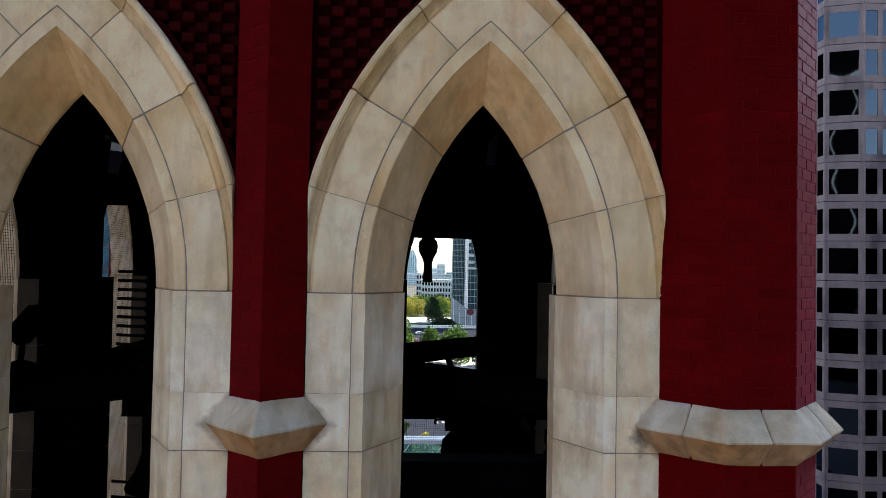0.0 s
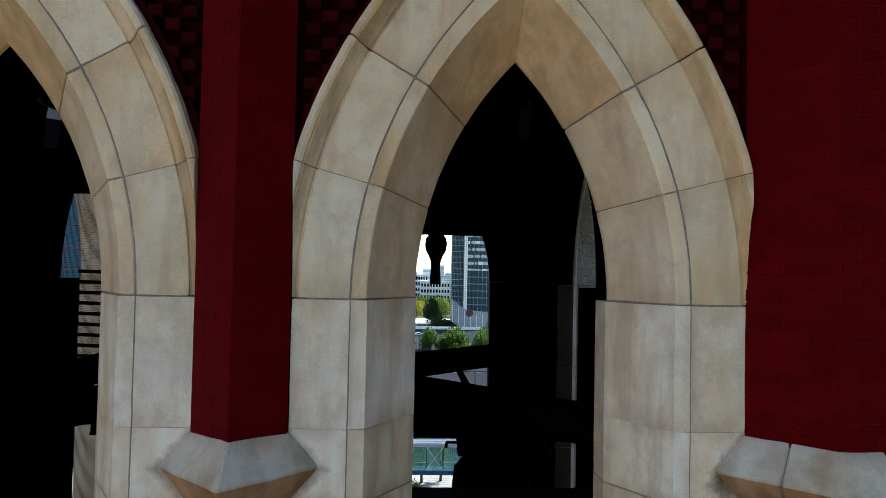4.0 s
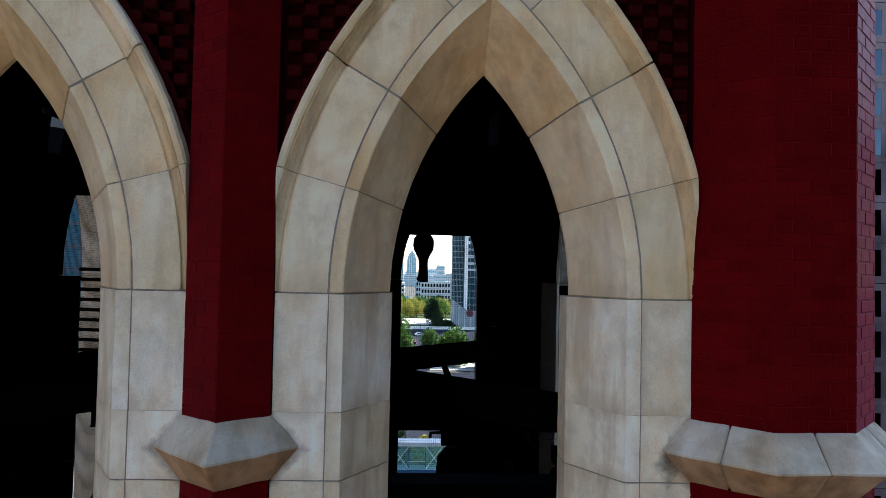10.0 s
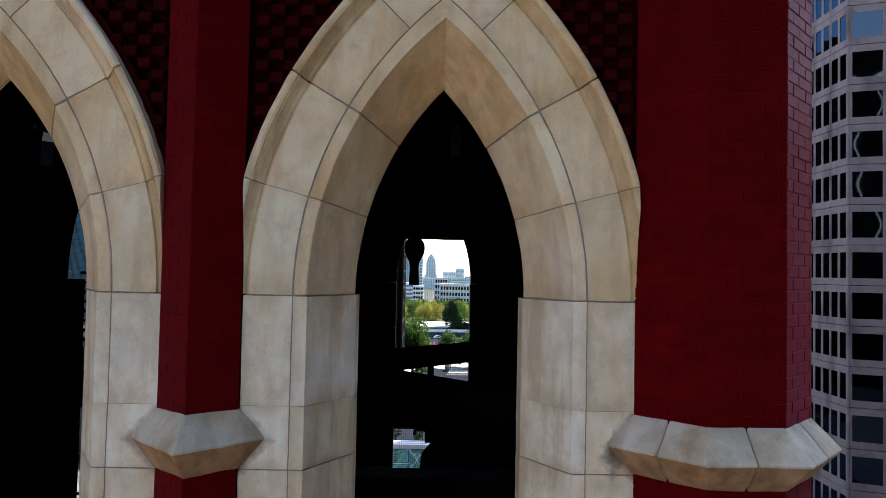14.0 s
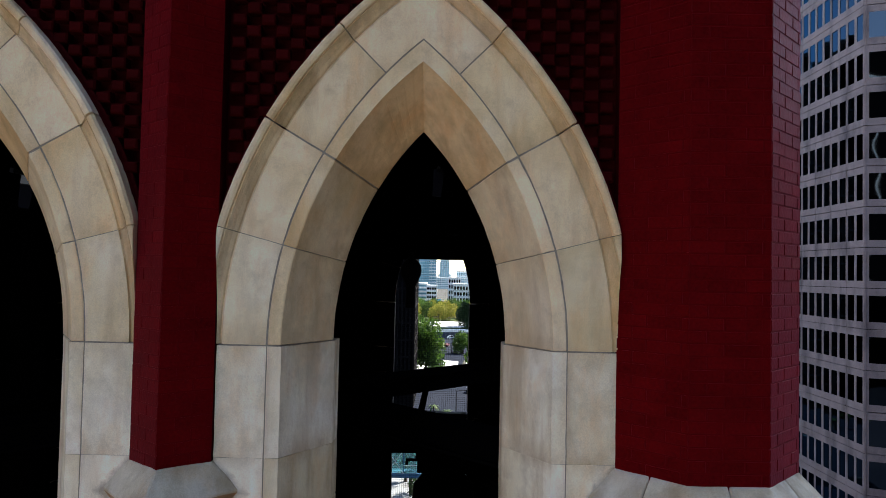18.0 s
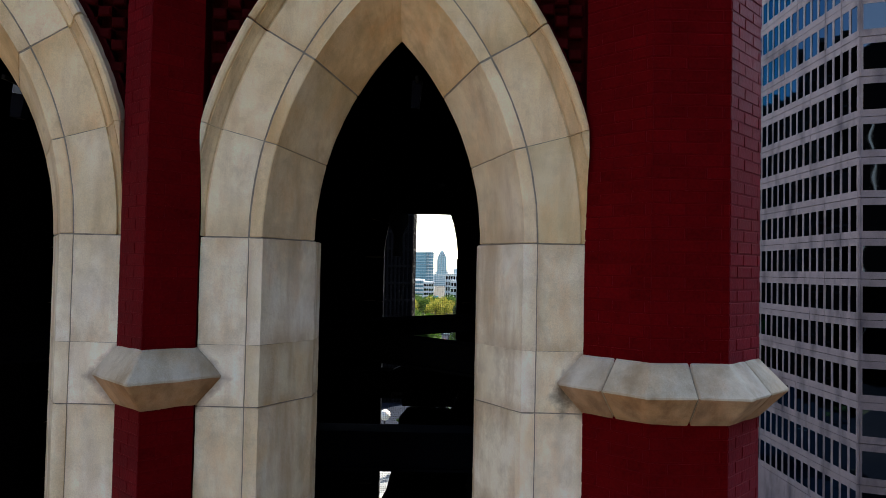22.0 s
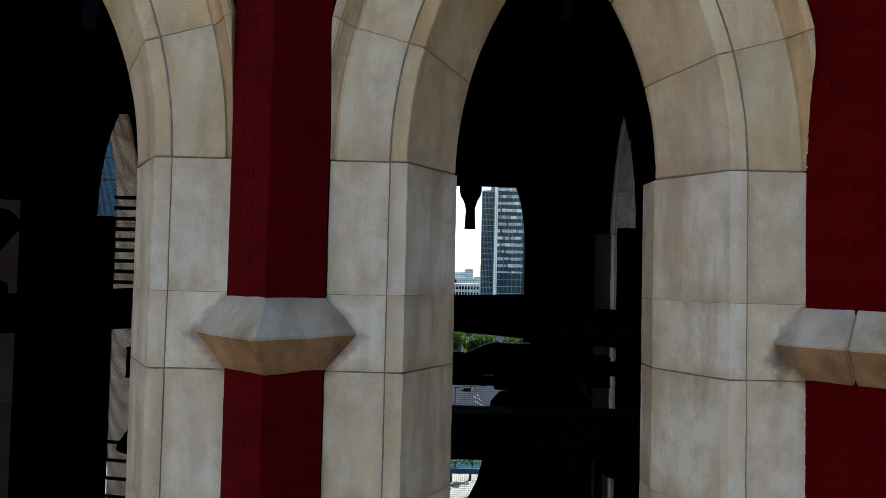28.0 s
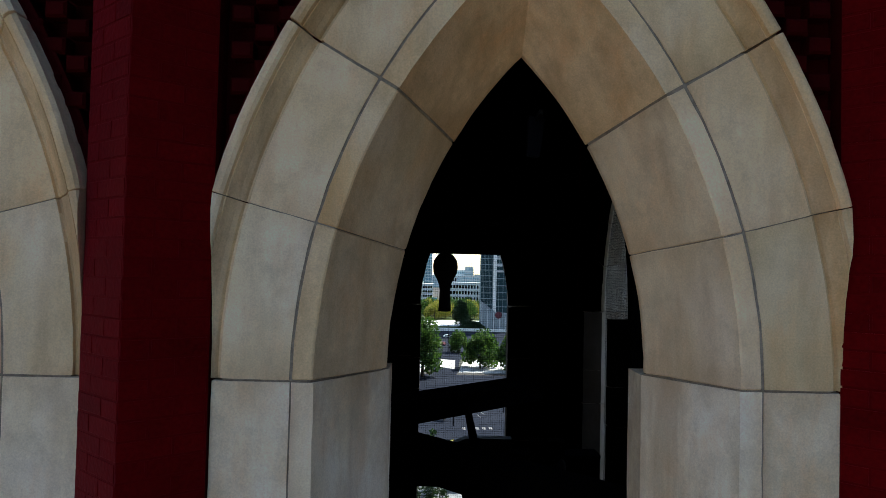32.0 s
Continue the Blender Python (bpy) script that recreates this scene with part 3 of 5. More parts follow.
def cap_stones(thing, plan, plan_out, closed, cuts=0.5):
    """A string course round a plan: each stone wraps one corner, from mid-face to mid-face; sloped above and below."""
    n = len(plan)
    idx = range(n) if closed else range(1, n - 1)
    for i in idx:
        def edge_pt(poly, j, f):
            a, b = Vector(poly[j % n]), Vector(poly[(j + 1) % n])
            return a + (b - a) * f
        f0 = cuts if closed or i > 1 else 0.0
        f1 = cuts if closed or i < n - 2 else 1.0
        loops = []
        for j, f, g in ((i - 1, f0, 0.004), (i, 0.0, 0), (i, f1, -0.004)):
            pin, pout = edge_pt(plan, j, f), edge_pt(plan_out, j, f)
            if g:
                d = (Vector(plan[(j + 1) % n]) - Vector(plan[j % n])).normalized() * g * (1 if 0 < f < 1 else 0)
                pin, pout = pin + d, pout + d
            core = pin + (pin - pout) * 0.3
            loops.append([(pin.x, pin.y, CAP_Z[2]), (pout.x, pout.y, CAP_Z[1]), (pin.x, pin.y, CAP_Z[0]), (core.x, core.y, CAP_Z[0]), (core.x, core.y, CAP_Z[2])])
        bm = bmesh.new()
        rings(bm, loops)
        worn(bm, 4, 0.005, 0.008, 25)
        bounce_undersides(part("cap_stone", bm, STONE_PALE, thing, mats=[STONE_CAP, STONE_BROWN]))


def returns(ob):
    """The narrow returns into the wall take the darker rough brick in place of their shadow."""
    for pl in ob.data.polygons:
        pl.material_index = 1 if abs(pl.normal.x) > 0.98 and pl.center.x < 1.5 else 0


def corner_buttress(bricks):
    b = new("corner_buttress")
    tagged(b, "octagonal red painted brick corner buttress with a sloped stone string course", "buttress", "tower buttresses", "structure")
    bm = bmesh.new()
    prism(bm, outer_plan(A8), 24.0, TOP)
    returns(part("shaft", bm, BRICK_JOINT, b, mats=[BRICK_JOINT, BRICK_SHADED]))
    bm = bmesh.new()
    lip = 0.012
    rings(bm, [[(*p, z) for p in outer_plan(A8 + CAP_OUT * f - 0.010)] for z, f in ((CAP_Z[0] + lip, 0.0), (CAP_Z[1], 0.93), (CAP_Z[2] - lip, 0.0))])
    part("mortar", bm, MORTAR, b)
    cap_stones(b, outer_plan(A8)[:-1], outer_plan(A8 + CAP_OUT)[:-1], False)
    if bricks:
        rng = random.Random(4)
        o = octagon(A8)
        left = []
        for i in (4, 5, 6):
            lay(b, o[i], o[(i + 1) % 8], 26.0, 34.0, (29.4, 31.2) if i < 6 else (29.3, 32.2), rng, left, 0.003)
        join_pieces("brickwork", left, BRICK, b, "more red painted bricks")
    return b


plain = corner_buttress(False)
plain.matrix_basis = quarter(1)
for k in (2, 3):
    copy_thing(plain, quarter(k))
corner_buttress(True)

# the triangular brick spur between the arches
SPUR = [(-0.2425, 0.094), (-0.2425, -0.022), (0, -0.232), (0.2425, -0.022), (0.2425, 0.094)]


def spur(bricks):
    s = new("brick_spur")
    tagged(s, "triangular red painted brick pier between two arches with a pointed stone cap", "pier", "belfry piers", "structure")
    bm = bmesh.new()
    prism(bm, SPUR, 25.0, TOP)
    returns(part("shaft", bm, BRICK_JOINT, s, mats=[BRICK_JOINT, BRICK_SHADED]))
    wide = [(-0.41, 0.03), (-0.41, -0.0), (0, -0.425), (0.41, -0.0), (0.41, 0.03)]
    bm = bmesh.new()
    rings(bm, [[(x, y, CAP_Z[2]) for x, y in SPUR], [(x, y, CAP_Z[1]) for x, y in wide], [(x, y, CAP_Z[0]) for x, y in SPUR]])
    worn(bm, 5, 0.006, 0.008, 25)
    bounce_undersides(part("cap_stone", bm, STONE_PALE, s, mats=[STONE_CAP, STONE_BROWN]))
    if bricks:
        rng = random.Random(9)
        left = []
        for i in (1, 2):
            lay(s, SPUR[i], SPUR[i + 1], 26.0, 34.0, (28.0, 32.4), rng, left, 0.0019 if i == 1 else 0.0018)
        join_pieces("brickwork", left, BRICK, s, "more red painted bricks")
    return s


sp = spur(True)
sp.matrix_basis = Matrix.Translation((-BAY / 2, 0, 0))
sp2 = spur(False)
sp2.matrix_basis = quarter(1) @ Matrix.Translation((-BAY / 2, 0, 0))
for k in (2, 3):
    copy_thing(sp2, quarter(k) @ Matrix.Translation((-BAY / 2, 0, 0)))

# chequered spandrel: every other header stands proud; its shade is in the brick's colour
CELL = 0.0905


def header_mesh():
    bm = bmesh.new()
    w, h, d, e = CELL - 0.006, COURSE - 0.006, 0.078, 0.010
    rings(bm, [[(0, 0.01, 0), (w, 0.01, 0), (w, 0.01, h), (0, 0.01, h)], [(0, e - d, 0), (w, e - d, 0), (w, e - d, h), (0, e - d, h)],
               [(e, -d, e), (w - e, -d, e), (w - e, -d, h - e), (e, -d, h - e)]])
    bmesh.ops.recalc_face_normals(bm, faces=bm.faces)
    me = bpy.data.meshes.new("header_brick")
    bm.to_mesh(me)
    bm.free()
    me.materials.append(BRICK_SHADED)
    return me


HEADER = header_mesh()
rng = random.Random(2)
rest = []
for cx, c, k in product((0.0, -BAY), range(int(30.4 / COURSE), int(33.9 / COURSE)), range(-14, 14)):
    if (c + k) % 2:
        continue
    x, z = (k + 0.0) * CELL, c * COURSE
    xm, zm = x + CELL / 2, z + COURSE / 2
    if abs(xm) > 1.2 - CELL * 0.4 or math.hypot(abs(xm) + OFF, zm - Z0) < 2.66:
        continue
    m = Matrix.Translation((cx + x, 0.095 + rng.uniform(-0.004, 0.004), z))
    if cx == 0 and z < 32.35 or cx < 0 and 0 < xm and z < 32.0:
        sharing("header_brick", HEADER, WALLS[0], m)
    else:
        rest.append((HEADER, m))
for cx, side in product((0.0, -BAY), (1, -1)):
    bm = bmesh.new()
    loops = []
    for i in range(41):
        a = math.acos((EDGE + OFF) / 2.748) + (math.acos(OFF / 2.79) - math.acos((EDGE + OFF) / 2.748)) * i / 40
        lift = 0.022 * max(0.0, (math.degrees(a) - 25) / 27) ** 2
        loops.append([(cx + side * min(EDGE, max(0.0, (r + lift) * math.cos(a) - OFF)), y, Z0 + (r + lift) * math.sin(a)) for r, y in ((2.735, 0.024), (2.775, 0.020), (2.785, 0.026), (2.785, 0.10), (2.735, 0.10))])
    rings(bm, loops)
    part("cut_course", bm, BRICK_SHADED, WALLS[0], "bricks cut to the curve of the arch")
join_pieces("header_brickwork", rest, BRICK_SHADED, WALLS[0], "more projecting red header bricks")

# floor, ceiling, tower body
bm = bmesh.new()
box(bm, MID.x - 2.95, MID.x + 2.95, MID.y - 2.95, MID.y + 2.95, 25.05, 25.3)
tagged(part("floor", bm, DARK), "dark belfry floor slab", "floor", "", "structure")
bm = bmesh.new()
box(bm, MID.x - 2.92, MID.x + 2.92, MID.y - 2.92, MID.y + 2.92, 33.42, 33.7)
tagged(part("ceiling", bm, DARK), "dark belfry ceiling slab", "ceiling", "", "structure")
# the slab's unseen overhang is added to darken the upper wall
bm = bmesh.new()
box(bm, MID.x - 4.15, MID.x + 4.15, MID.y - 4.15, MID.y + 4.15, TOP + 0.004, TOP + 0.3)
tagged(part("roof", bm, MORTAR), "flat grey slab over the belfry, unseen overhang added to shade the wall", "roof", "", "structure")
bm = bmesh.new()
box(bm, MID.x - 3.36, MID.x + 3.36, MID.y - 3.36, MID.y + 3.36, 0.0, 24.98)
tagged(part("tower_shaft", bm, BRICK_JOINT), "red painted brick shaft of the bell tower", "tower", "", "structure")

# ---- ground, roads, city ----
ASPHALT = material("asphalt", (0.012, 0.016, 0.025), 0.9, vary=0.3, scale=0.08, grain=2.0, bump=0.1, stain=(0.022, 0.026, 0.034), stain_amount=0.5, spec=0.02)
LOTS = material("city_ground", (0.06, 0.06, 0.057), 0.9, vary=0.3, scale=0.02, grain=0.8, bump=0.1, stain=(0.06, 0.09, 0.03), stain_amount=0.6, spec=0.05)
PAVING = material("pale_paving", (0.46, 0.48, 0.47), 0.85, vary=0.12, scale=0.3, grain=4, bump=0.1, spec=0.05)
PAVING_GREY = material("grey_paving", (0.17, 0.19, 0.20), 0.85, vary=0.3, scale=0.35, grain=4, bump=0.1, stain=(0.08, 0.08, 0.075), stain_amount=0.7, spec=0.05)
BOUNCE_SLAB = material("bounce_ground_concrete", (0.13, 0.122, 0.11), 0.9, vary=0.25, scale=0.2, grain=3, bump=0.1, stain=(0.07, 0.066, 0.06), stain_amount=0.6, spec=0.05)
GRASS = material("lawn", (0.04, 0.058, 0.02), 0.9, vary=0.3, scale=0.4, grain=5, bump=0.2, spec=0.05)
PAINT = material("road_paint", (0.16, 0.17, 0.18), 0.7, vary=0.15, scale=2, grain=20, bump=0, spec=0.05)
WHITE = material("white_panel", (0.72, 0.72, 0.70), 0.6, vary=0.08, scale=0.6, grain=6, bump=0.05)
PALE = material("pale_render", (0.44, 0.47, 0.48), 0.8, vary=0.10, scale=0.2, grain=3, bump=0.05)
GREYB = material("grey_cladding", (0.17, 0.19, 0.22), 0.6, vary=0.12, scale=0.2, grain=3, bump=0.05)
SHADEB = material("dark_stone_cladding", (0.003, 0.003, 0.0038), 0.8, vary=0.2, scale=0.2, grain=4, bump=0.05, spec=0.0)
TAN = material("tan_brick_cladding", (0.17, 0.14, 0.11), 0.8, vary=0.2, scale=0.3, grain=4, bump=0.05)
SHADEF = material("shaded_grey_stone_fins", (0.007, 0.0065, 0.0075), 0.8, vary=0.3, scale=0.3, grain=4, bump=0.05, spec=0.05)
BLUEG = glass("blue_tower_glass", (0.10, 0.24, 0.31), 0.25, spec=0.6)
# distance haze is put into the pale tones of the far glass and cladding
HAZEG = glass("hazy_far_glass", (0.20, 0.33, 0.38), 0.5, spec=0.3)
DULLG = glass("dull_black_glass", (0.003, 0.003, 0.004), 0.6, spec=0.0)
BUFF = material("buff_stone_cladding", (0.10, 0.070, 0.047), 0.8, vary=0.12, scale=0.2, grain=3, bump=0.05)
SLABG = glass("dark_teal_glass", (0.012, 0.045, 0.058), 0.25, spec=0.4)
SLABF = material("grey_teal_cladding", (0.20, 0.27, 0.29), 0.6, vary=0.25, scale=0.15, grain=3, bump=0.05)
PODIUM = material("grey_podium_stone", (0.24, 0.28, 0.30), 0.8, vary=0.2, scale=0.2, grain=3, bump=0.05)
TEAL = glass("teal_bridge_glass", (0.45, 0.85, 0.75), 0.05, spec=0.5)
TEAL.node_tree.nodes["Principled BSDF"].inputs["Transmission Weight"].default_value = 0.75
TEAL.node_tree.nodes["Principled BSDF"].inputs["IOR"].default_value = 1.1
BLUEP = material("blue_steel_paint", (0.03, 0.12, 0.22), 0.5, vary=0.1, scale=2, grain=20, bump=0)
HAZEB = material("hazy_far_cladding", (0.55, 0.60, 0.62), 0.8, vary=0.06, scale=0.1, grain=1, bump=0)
TEALF = material("teal_tower_frame", (0.24, 0.37, 0.43), 0.6, vary=0.08, scale=0.1, grain=1, bump=0)
SIGN = material("cyan_sign_face", (0.05, 0.38, 0.75), 0.5, vary=0.08, scale=1, grain=8, bump=0)
REDP = material("dull_red_paint", (0.10, 0.012, 0.02), 0.6, vary=0.1, scale=1, grain=8, bump=0)
BARK = material("bark", (0.07, 0.05, 0.035), 0.9, vary=0.3, scale=3, grain=20)


def leaf_material(name, a, b):
    m = bpy.data.materials.new(name)
    m.use_nodes = True
    n, l = m.node_tree.nodes, m.node_tree.links
    p = n["Principled BSDF"]
    p.inputs["Roughness"].default_value = 0.6
    p.inputs["Specular IOR Level"].default_value = 0.25
    g = n.new("ShaderNodeNewGeometry")
    mx = n.new("ShaderNodeMix")
    mx.data_type = "RGBA"
    mx.inputs["A"].default_value, mx.inputs["B"].default_value = (*a, 1), (*b, 1)
    l.new(g.outputs["Random Per Island"], mx.inputs["Factor"])
    l.new(mx.outputs["Result"], p.inputs["Base Color"])
    tr = n.new("ShaderNodeBsdfTranslucent")
    l.new(mx.outputs["Result"], tr.inputs["Color"])
    ms = n.new("ShaderNodeMixShader")
    ms.inputs[0].default_value = 0.35
    l.new(p.outputs[0], ms.inputs[1])
    l.new(tr.outputs[0], ms.inputs[2])
    l.new(ms.outputs[0], n["Material Output"].inputs["Surface"])
    return m


LEAF_GREEN = leaf_material("leaves_green", (0.012, 0.042, 0.010), (0.085, 0.17, 0.025))
LEAF_DARK = leaf_material("leaves_dark", (0.012, 0.032, 0.012), (0.03, 0.06, 0.018))
LEAF_YELLOW = leaf_material("leaves_yellowing", (0.07, 0.12, 0.015), (0.38, 0.34, 0.06))


def slab(name, label, cat, mat, pts, z0, z1):
    bm = bmesh.new()
    prism(bm, pts, z0, z1)
    return tagged(part(name, bm, mat), label, cat, "", "structure")


slab("ground", "hazy city ground of lots and lawns reaching the horizon", "ground", LOTS, [(-3000, -2500), (3000, -2500), (3000, 4500), (-3000, 4500)], -1.0, 0.0)
slab("road", "dark asphalt street with painted markings", "road", ASPHALT, [(-60, 105), (80, 105), (80, 204), (-60, 204)], 0.0, 0.02)
slab("road_far", "dark asphalt street between trees", "road", ASPHALT, [(-2, 204), (5.5, 204), (6, 206), (8, 240), (60, 262), (60, 300), (60, 352), (-40, 352), (-40, 268), (-2, 268)], 0.0, 0.024)
slab("pavement", "pale sunlit concrete plaza with a kerb", "pavement", PAVING, [(6.5, 208), (60, 208), (60, 258), (9, 236)], 0.0, 0.15)
slab("pavement_corner", "pale sunlit street-corner pavement", "pavement", PAVING, [(-40, 208), (-3, 208), (-3, 262), (-40, 262)], 0.0, 0.15)
slab("pavement_island", "pale sunlit concrete island in the street crossing", "pavement", PAVING, [(0.5, 220), (5.5, 216), (6.2, 237), (1.2, 239)], 0.0, 0.12)
slab("pavement_near", "bright paving below the footbridge", "pavement", PAVING_GREY, [(-60, 40), (60, 40), (60, 100), (-60, 100)], 0.0, 0.14)
# unseen ground, added to throw sunlight up at the belfry wall
slab("square_south", "unseen concrete ground added to bounce light onto the bell tower", "pavement", BOUNCE_SLAB, [(-44, -98), (10, -98), (10, -7), (-44, -7)], 0.0, 0.1)
# unseen dark sheet, added so the lower office panes mirror no bright ground
slab("road_east", "unseen dark ground added east to darken the window reflections", "road", ASPHALT, [(16, -98), (240, -98), (240, 38), (16, 38)], 0.0, 0.02)
slab("lawn_strip", "sunlit lawn strip by the far trees", "lawn", GRASS, [(-60, 372), (80, 372), (80, 470), (-60, 470)], 0.0, 0.05)
slab("forecourt", "pale sunlit forecourt by the tower", "pavement", PAVING, [(-40, 385), (60, 385), (60, 430), (-40, 430)], 0.05, 0.2)

# worn lane dashes
for i in range(8):
    bm = bmesh.new()
    box(bm, -0.08, 0.08, -1.5, 1.5, 0, 0.004)
    bar_ob = part("lane_dash", bm, PAINT)
    tagged(bar_ob, "worn grey-white lane dash on the street", "road marking", "lane dashes")
    bar_ob.matrix_basis = pose(9.0 + 0.9 * (i % 2), 146.0 + 3.2 * i, 0.021, 0, 0, 12)

BARS = material("crossing_paint", (0.15, 0.155, 0.16), 0.7, vary=0.3, scale=2, grain=20, bump=0, spec=0.05)
for x, y in ((5.4, 133.9), (6.7, 134.0), (8.0, 134.2), (9.3, 134.3), (10.6, 134.5), (5.4, 121.4), (7.1, 121.6)):
    bm = bmesh.new()
    box(bm, -0.32, 0.32, -0.9, 0.9, 0, 0.004)
    ob = part("crossing_bar", bm, BARS)
    tagged(ob, "worn white crossing bar painted on the street", "road marking", "crossing bars")
    ob.matrix_basis = pose(x, y, 0.021, 0, 0, 4)

# low white parapet of a crossing road
bm = bmesh.new()
box(bm, -60, 90, 356, 357.5, 0, 1.3)
tagged(part("parapet_wall", bm, WHITE), "low white concrete parapet along a road", "wall", "", "structure")


# ---- office tower: precast panels with windows ----
FLOOR_H = 3.9
# storeys above the view are added so the tower keeps sun off the belfry
Z_LO, N_FL = 6.4, 36


def panel_mesh(width, wins, win_w, z_sill=0.70, z_head=3.20, depth=0.34):
    """A precast panel one storey high with its window openings, seams open all round."""
    bm = bmesh.new()
    s = 0.03
    pitch = width / wins
    cuts = [s]
    for i in range(wins):
        cuts += [pitch * (i + 0.5) - win_w / 2, pitch * (i + 0.5) + win_w / 2]
    cuts.append(width - s)
    box(bm, s, width - s, 0, depth, s, z_sill)
    box(bm, s, width - s, 0, depth, z_head, FLOOR_H - s)
    for i in range(0, len(cuts), 2):
        box(bm, cuts[i], cuts[i + 1], 0.01, depth, z_sill, z_head)
    bmesh.ops.recalc_face_normals(bm, faces=bm.faces)
    me = bpy.data.meshes.new("panel")
    bm.to_mesh(me)
    bm.free()
    me.materials.append(CONCRETE)
    return me


def pane_mesh(w, h, sag):
    """A window pane, drawn slightly hollow by its edges."""
    bm = bmesh.new()
    k = 10
    grid = [[bm.verts.new((w * i / k, sag * math.sin(math.pi * i / k) * math.sin(math.pi * j / k), h * j / k)) for j in range(k + 1)] for i in range(k + 1)]
    for i, j in product(range(k), range(k)):
        bm.faces.new((grid[i][j], grid[i + 1][j], grid[i + 1][j + 1], grid[i][j + 1])).smooth = True
    box(bm, 0, w, 0.031, 0.036, 0, h)
    me = bpy.data.meshes.new("window_pane")
    bm.to_mesh(me)
    bm.free()
    me.materials.append(PANE)
    return me


def office_tower():
    t = new("office_tower")
    tagged(t, "tall grey-pink precast concrete office tower with rows of dark windows", "office tower")
    plan = [(41.4, 131.5), (40.355, 62.5), (43.455, 61.2), (60.0, 60.6), (75, 67), (75, 131.5)]
    bm = bmesh.new()
    inner = [(42.2, 131.4), (41.05, 63.0), (43.655, 62.0), (60, 61.4), (74.8, 67.4), (74.8, 131.4)]
    prism(bm, inner, 0, Z_LO + N_FL * FLOOR_H)
    part("core", bm, SHADEB, t, "dark body behind the facade")
    far_panels, far_panes = [], []
    rng_p = random.Random(11)
    faces = ((plan[0], plan[1], 3.0, 2, 1.12, 26.0), (plan[1], plan[2], 3.36, 1, 2.55, 99.0), (plan[2], plan[3], 3.3, 2, 1.16, 99.0))
    for a, b, mod, wins, win_w, near in faces:
        m, length = face_frame(a, b)
        n = max(1, round(length / mod))
        w = length / n
        pm, gm = panel_mesh(w, wins, win_w), pane_mesh(win_w + 0.1, 2.56, 0.0038 if win_w > 2 else 0.001)
        for f in range(N_FL):
            for i in range(n):
                q = m @ Matrix.Translation((i * w, rng_p.uniform(-0.006, 0.006), Z_LO + f * FLOOR_H))
                dist = length - i * w
                close = f < 13 and dist < near
                if close:
                    host = sharing("panel", pm, t, q)
                else:
                    far_panels.append((pm, q))
                for k in range(wins):
                    g = m @ Matrix.Translation(((i + (k + 0.5) / wins) * w - win_w / 2 - 0.05, 0.045, Z_LO + f * FLOOR_H + 0.67)) @ Matrix.Rotation(rng_p.uniform(-0.012, 0.012), 4, "Z") @ Matrix.Rotation(rng_p.uniform(-0.008, 0.008), 4, "X")
                    if close:
                        sharing("window_pane", gm, host, q.inverted() @ g)
                    else:
                        far_panes.append((gm, g))
        k = int(length / 3) + 1
        for i in range(k):
            bm = bmesh.new()
            box(bm, i * length / k + 0.02, (i + 1) * length / k - 0.02, 0, 0.34, 0.0, Z_LO - 0.03)
            part("base_panel", bm, CONCRETE, t).matrix_basis = m
    for corner, out in ((plan[1], (-0.86, -0.5)), (plan[2], (-0.2, -0.98))):
        for f in range(N_FL):
            bm = bmesh.new()
            lathe(bm, ((0.20, 0.03), (0.20, FLOOR_H - 0.03)), 8, (corner[0] - out[0] * 0.14, corner[1] - out[1] * 0.14, Z_LO + f * FLOOR_H))
            part("corner_strip", bm, CONCRETE, t)
    join_pieces("panels_beyond", far_panels, CONCRETE, t, "more concrete facade panels")
    join_pieces("panes_beyond", far_panes, PANE, t, "more dark window panes")
    return t


office_tower()


# ---- other buildings ----
def building(name, label, x0, x1, y0, y1, z1, floors, bays, frame_mat, glass_mat, sill=0.3, pier=0.25, ground=0.0, yaw=0.0, proud=0.3, sides=True):
    """A building with a glass body and, on the faces towards the tower, floor bands and piers standing proud."""
    b = new(name)
    tagged(b, label, "building")
    cx, cy = (x0 + x1) / 2, (y0 + y1) / 2
    w, d = x1 - x0, y1 - y0
    bm = bmesh.new()
    box(bm, -w / 2, w / 2, -d / 2, d / 2, ground, z1)
    part("window_wall", bm, glass_mat, b)
    fh = (z1 - ground) / floors
    runs = [((-w / 2, -d / 2), (w / 2, -d / 2), bays)]
    if sides:
        runs += [((w / 2, -d / 2), (w / 2, d / 2), max(2, round(bays * d / w))), ((-w / 2, d / 2), (-w / 2, -d / 2), max(2, round(bays * d / w)))]
    for a, c, nb in runs:
        m, length = face_frame(a, c)
        for f in range(floors + 1):
            bm = bmesh.new()
            box(bm, -proud, length + proud * 0.4, -proud, 0.05, max(ground, ground + f * fh - fh * sill / 2), ground + f * fh + fh * sill / 2)
            ob = part("floor_band", bm, frame_mat, b)
            ob.matrix_basis = m
        if pier:
            for i in range(nb + 1):
                bm = bmesh.new()
                x = length * i / nb
                box(bm, x - pier / 2, x + pier / 2, -proud * 0.8, 0.05, ground, z1)
                ob = part("pier", bm, frame_mat, b)
                ob.matrix_basis = m
    bm = bmesh.new()
    box(bm, -w / 2 - 0.2, w / 2 + 0.2, -d / 2 - 0.2, d / 2 + 0.2, z1, z1 + 0.8)
    part("parapet", bm, frame_mat, b)
    b.matrix_basis = pose(cx, cy, 0, 0, 0, yaw)
    return b


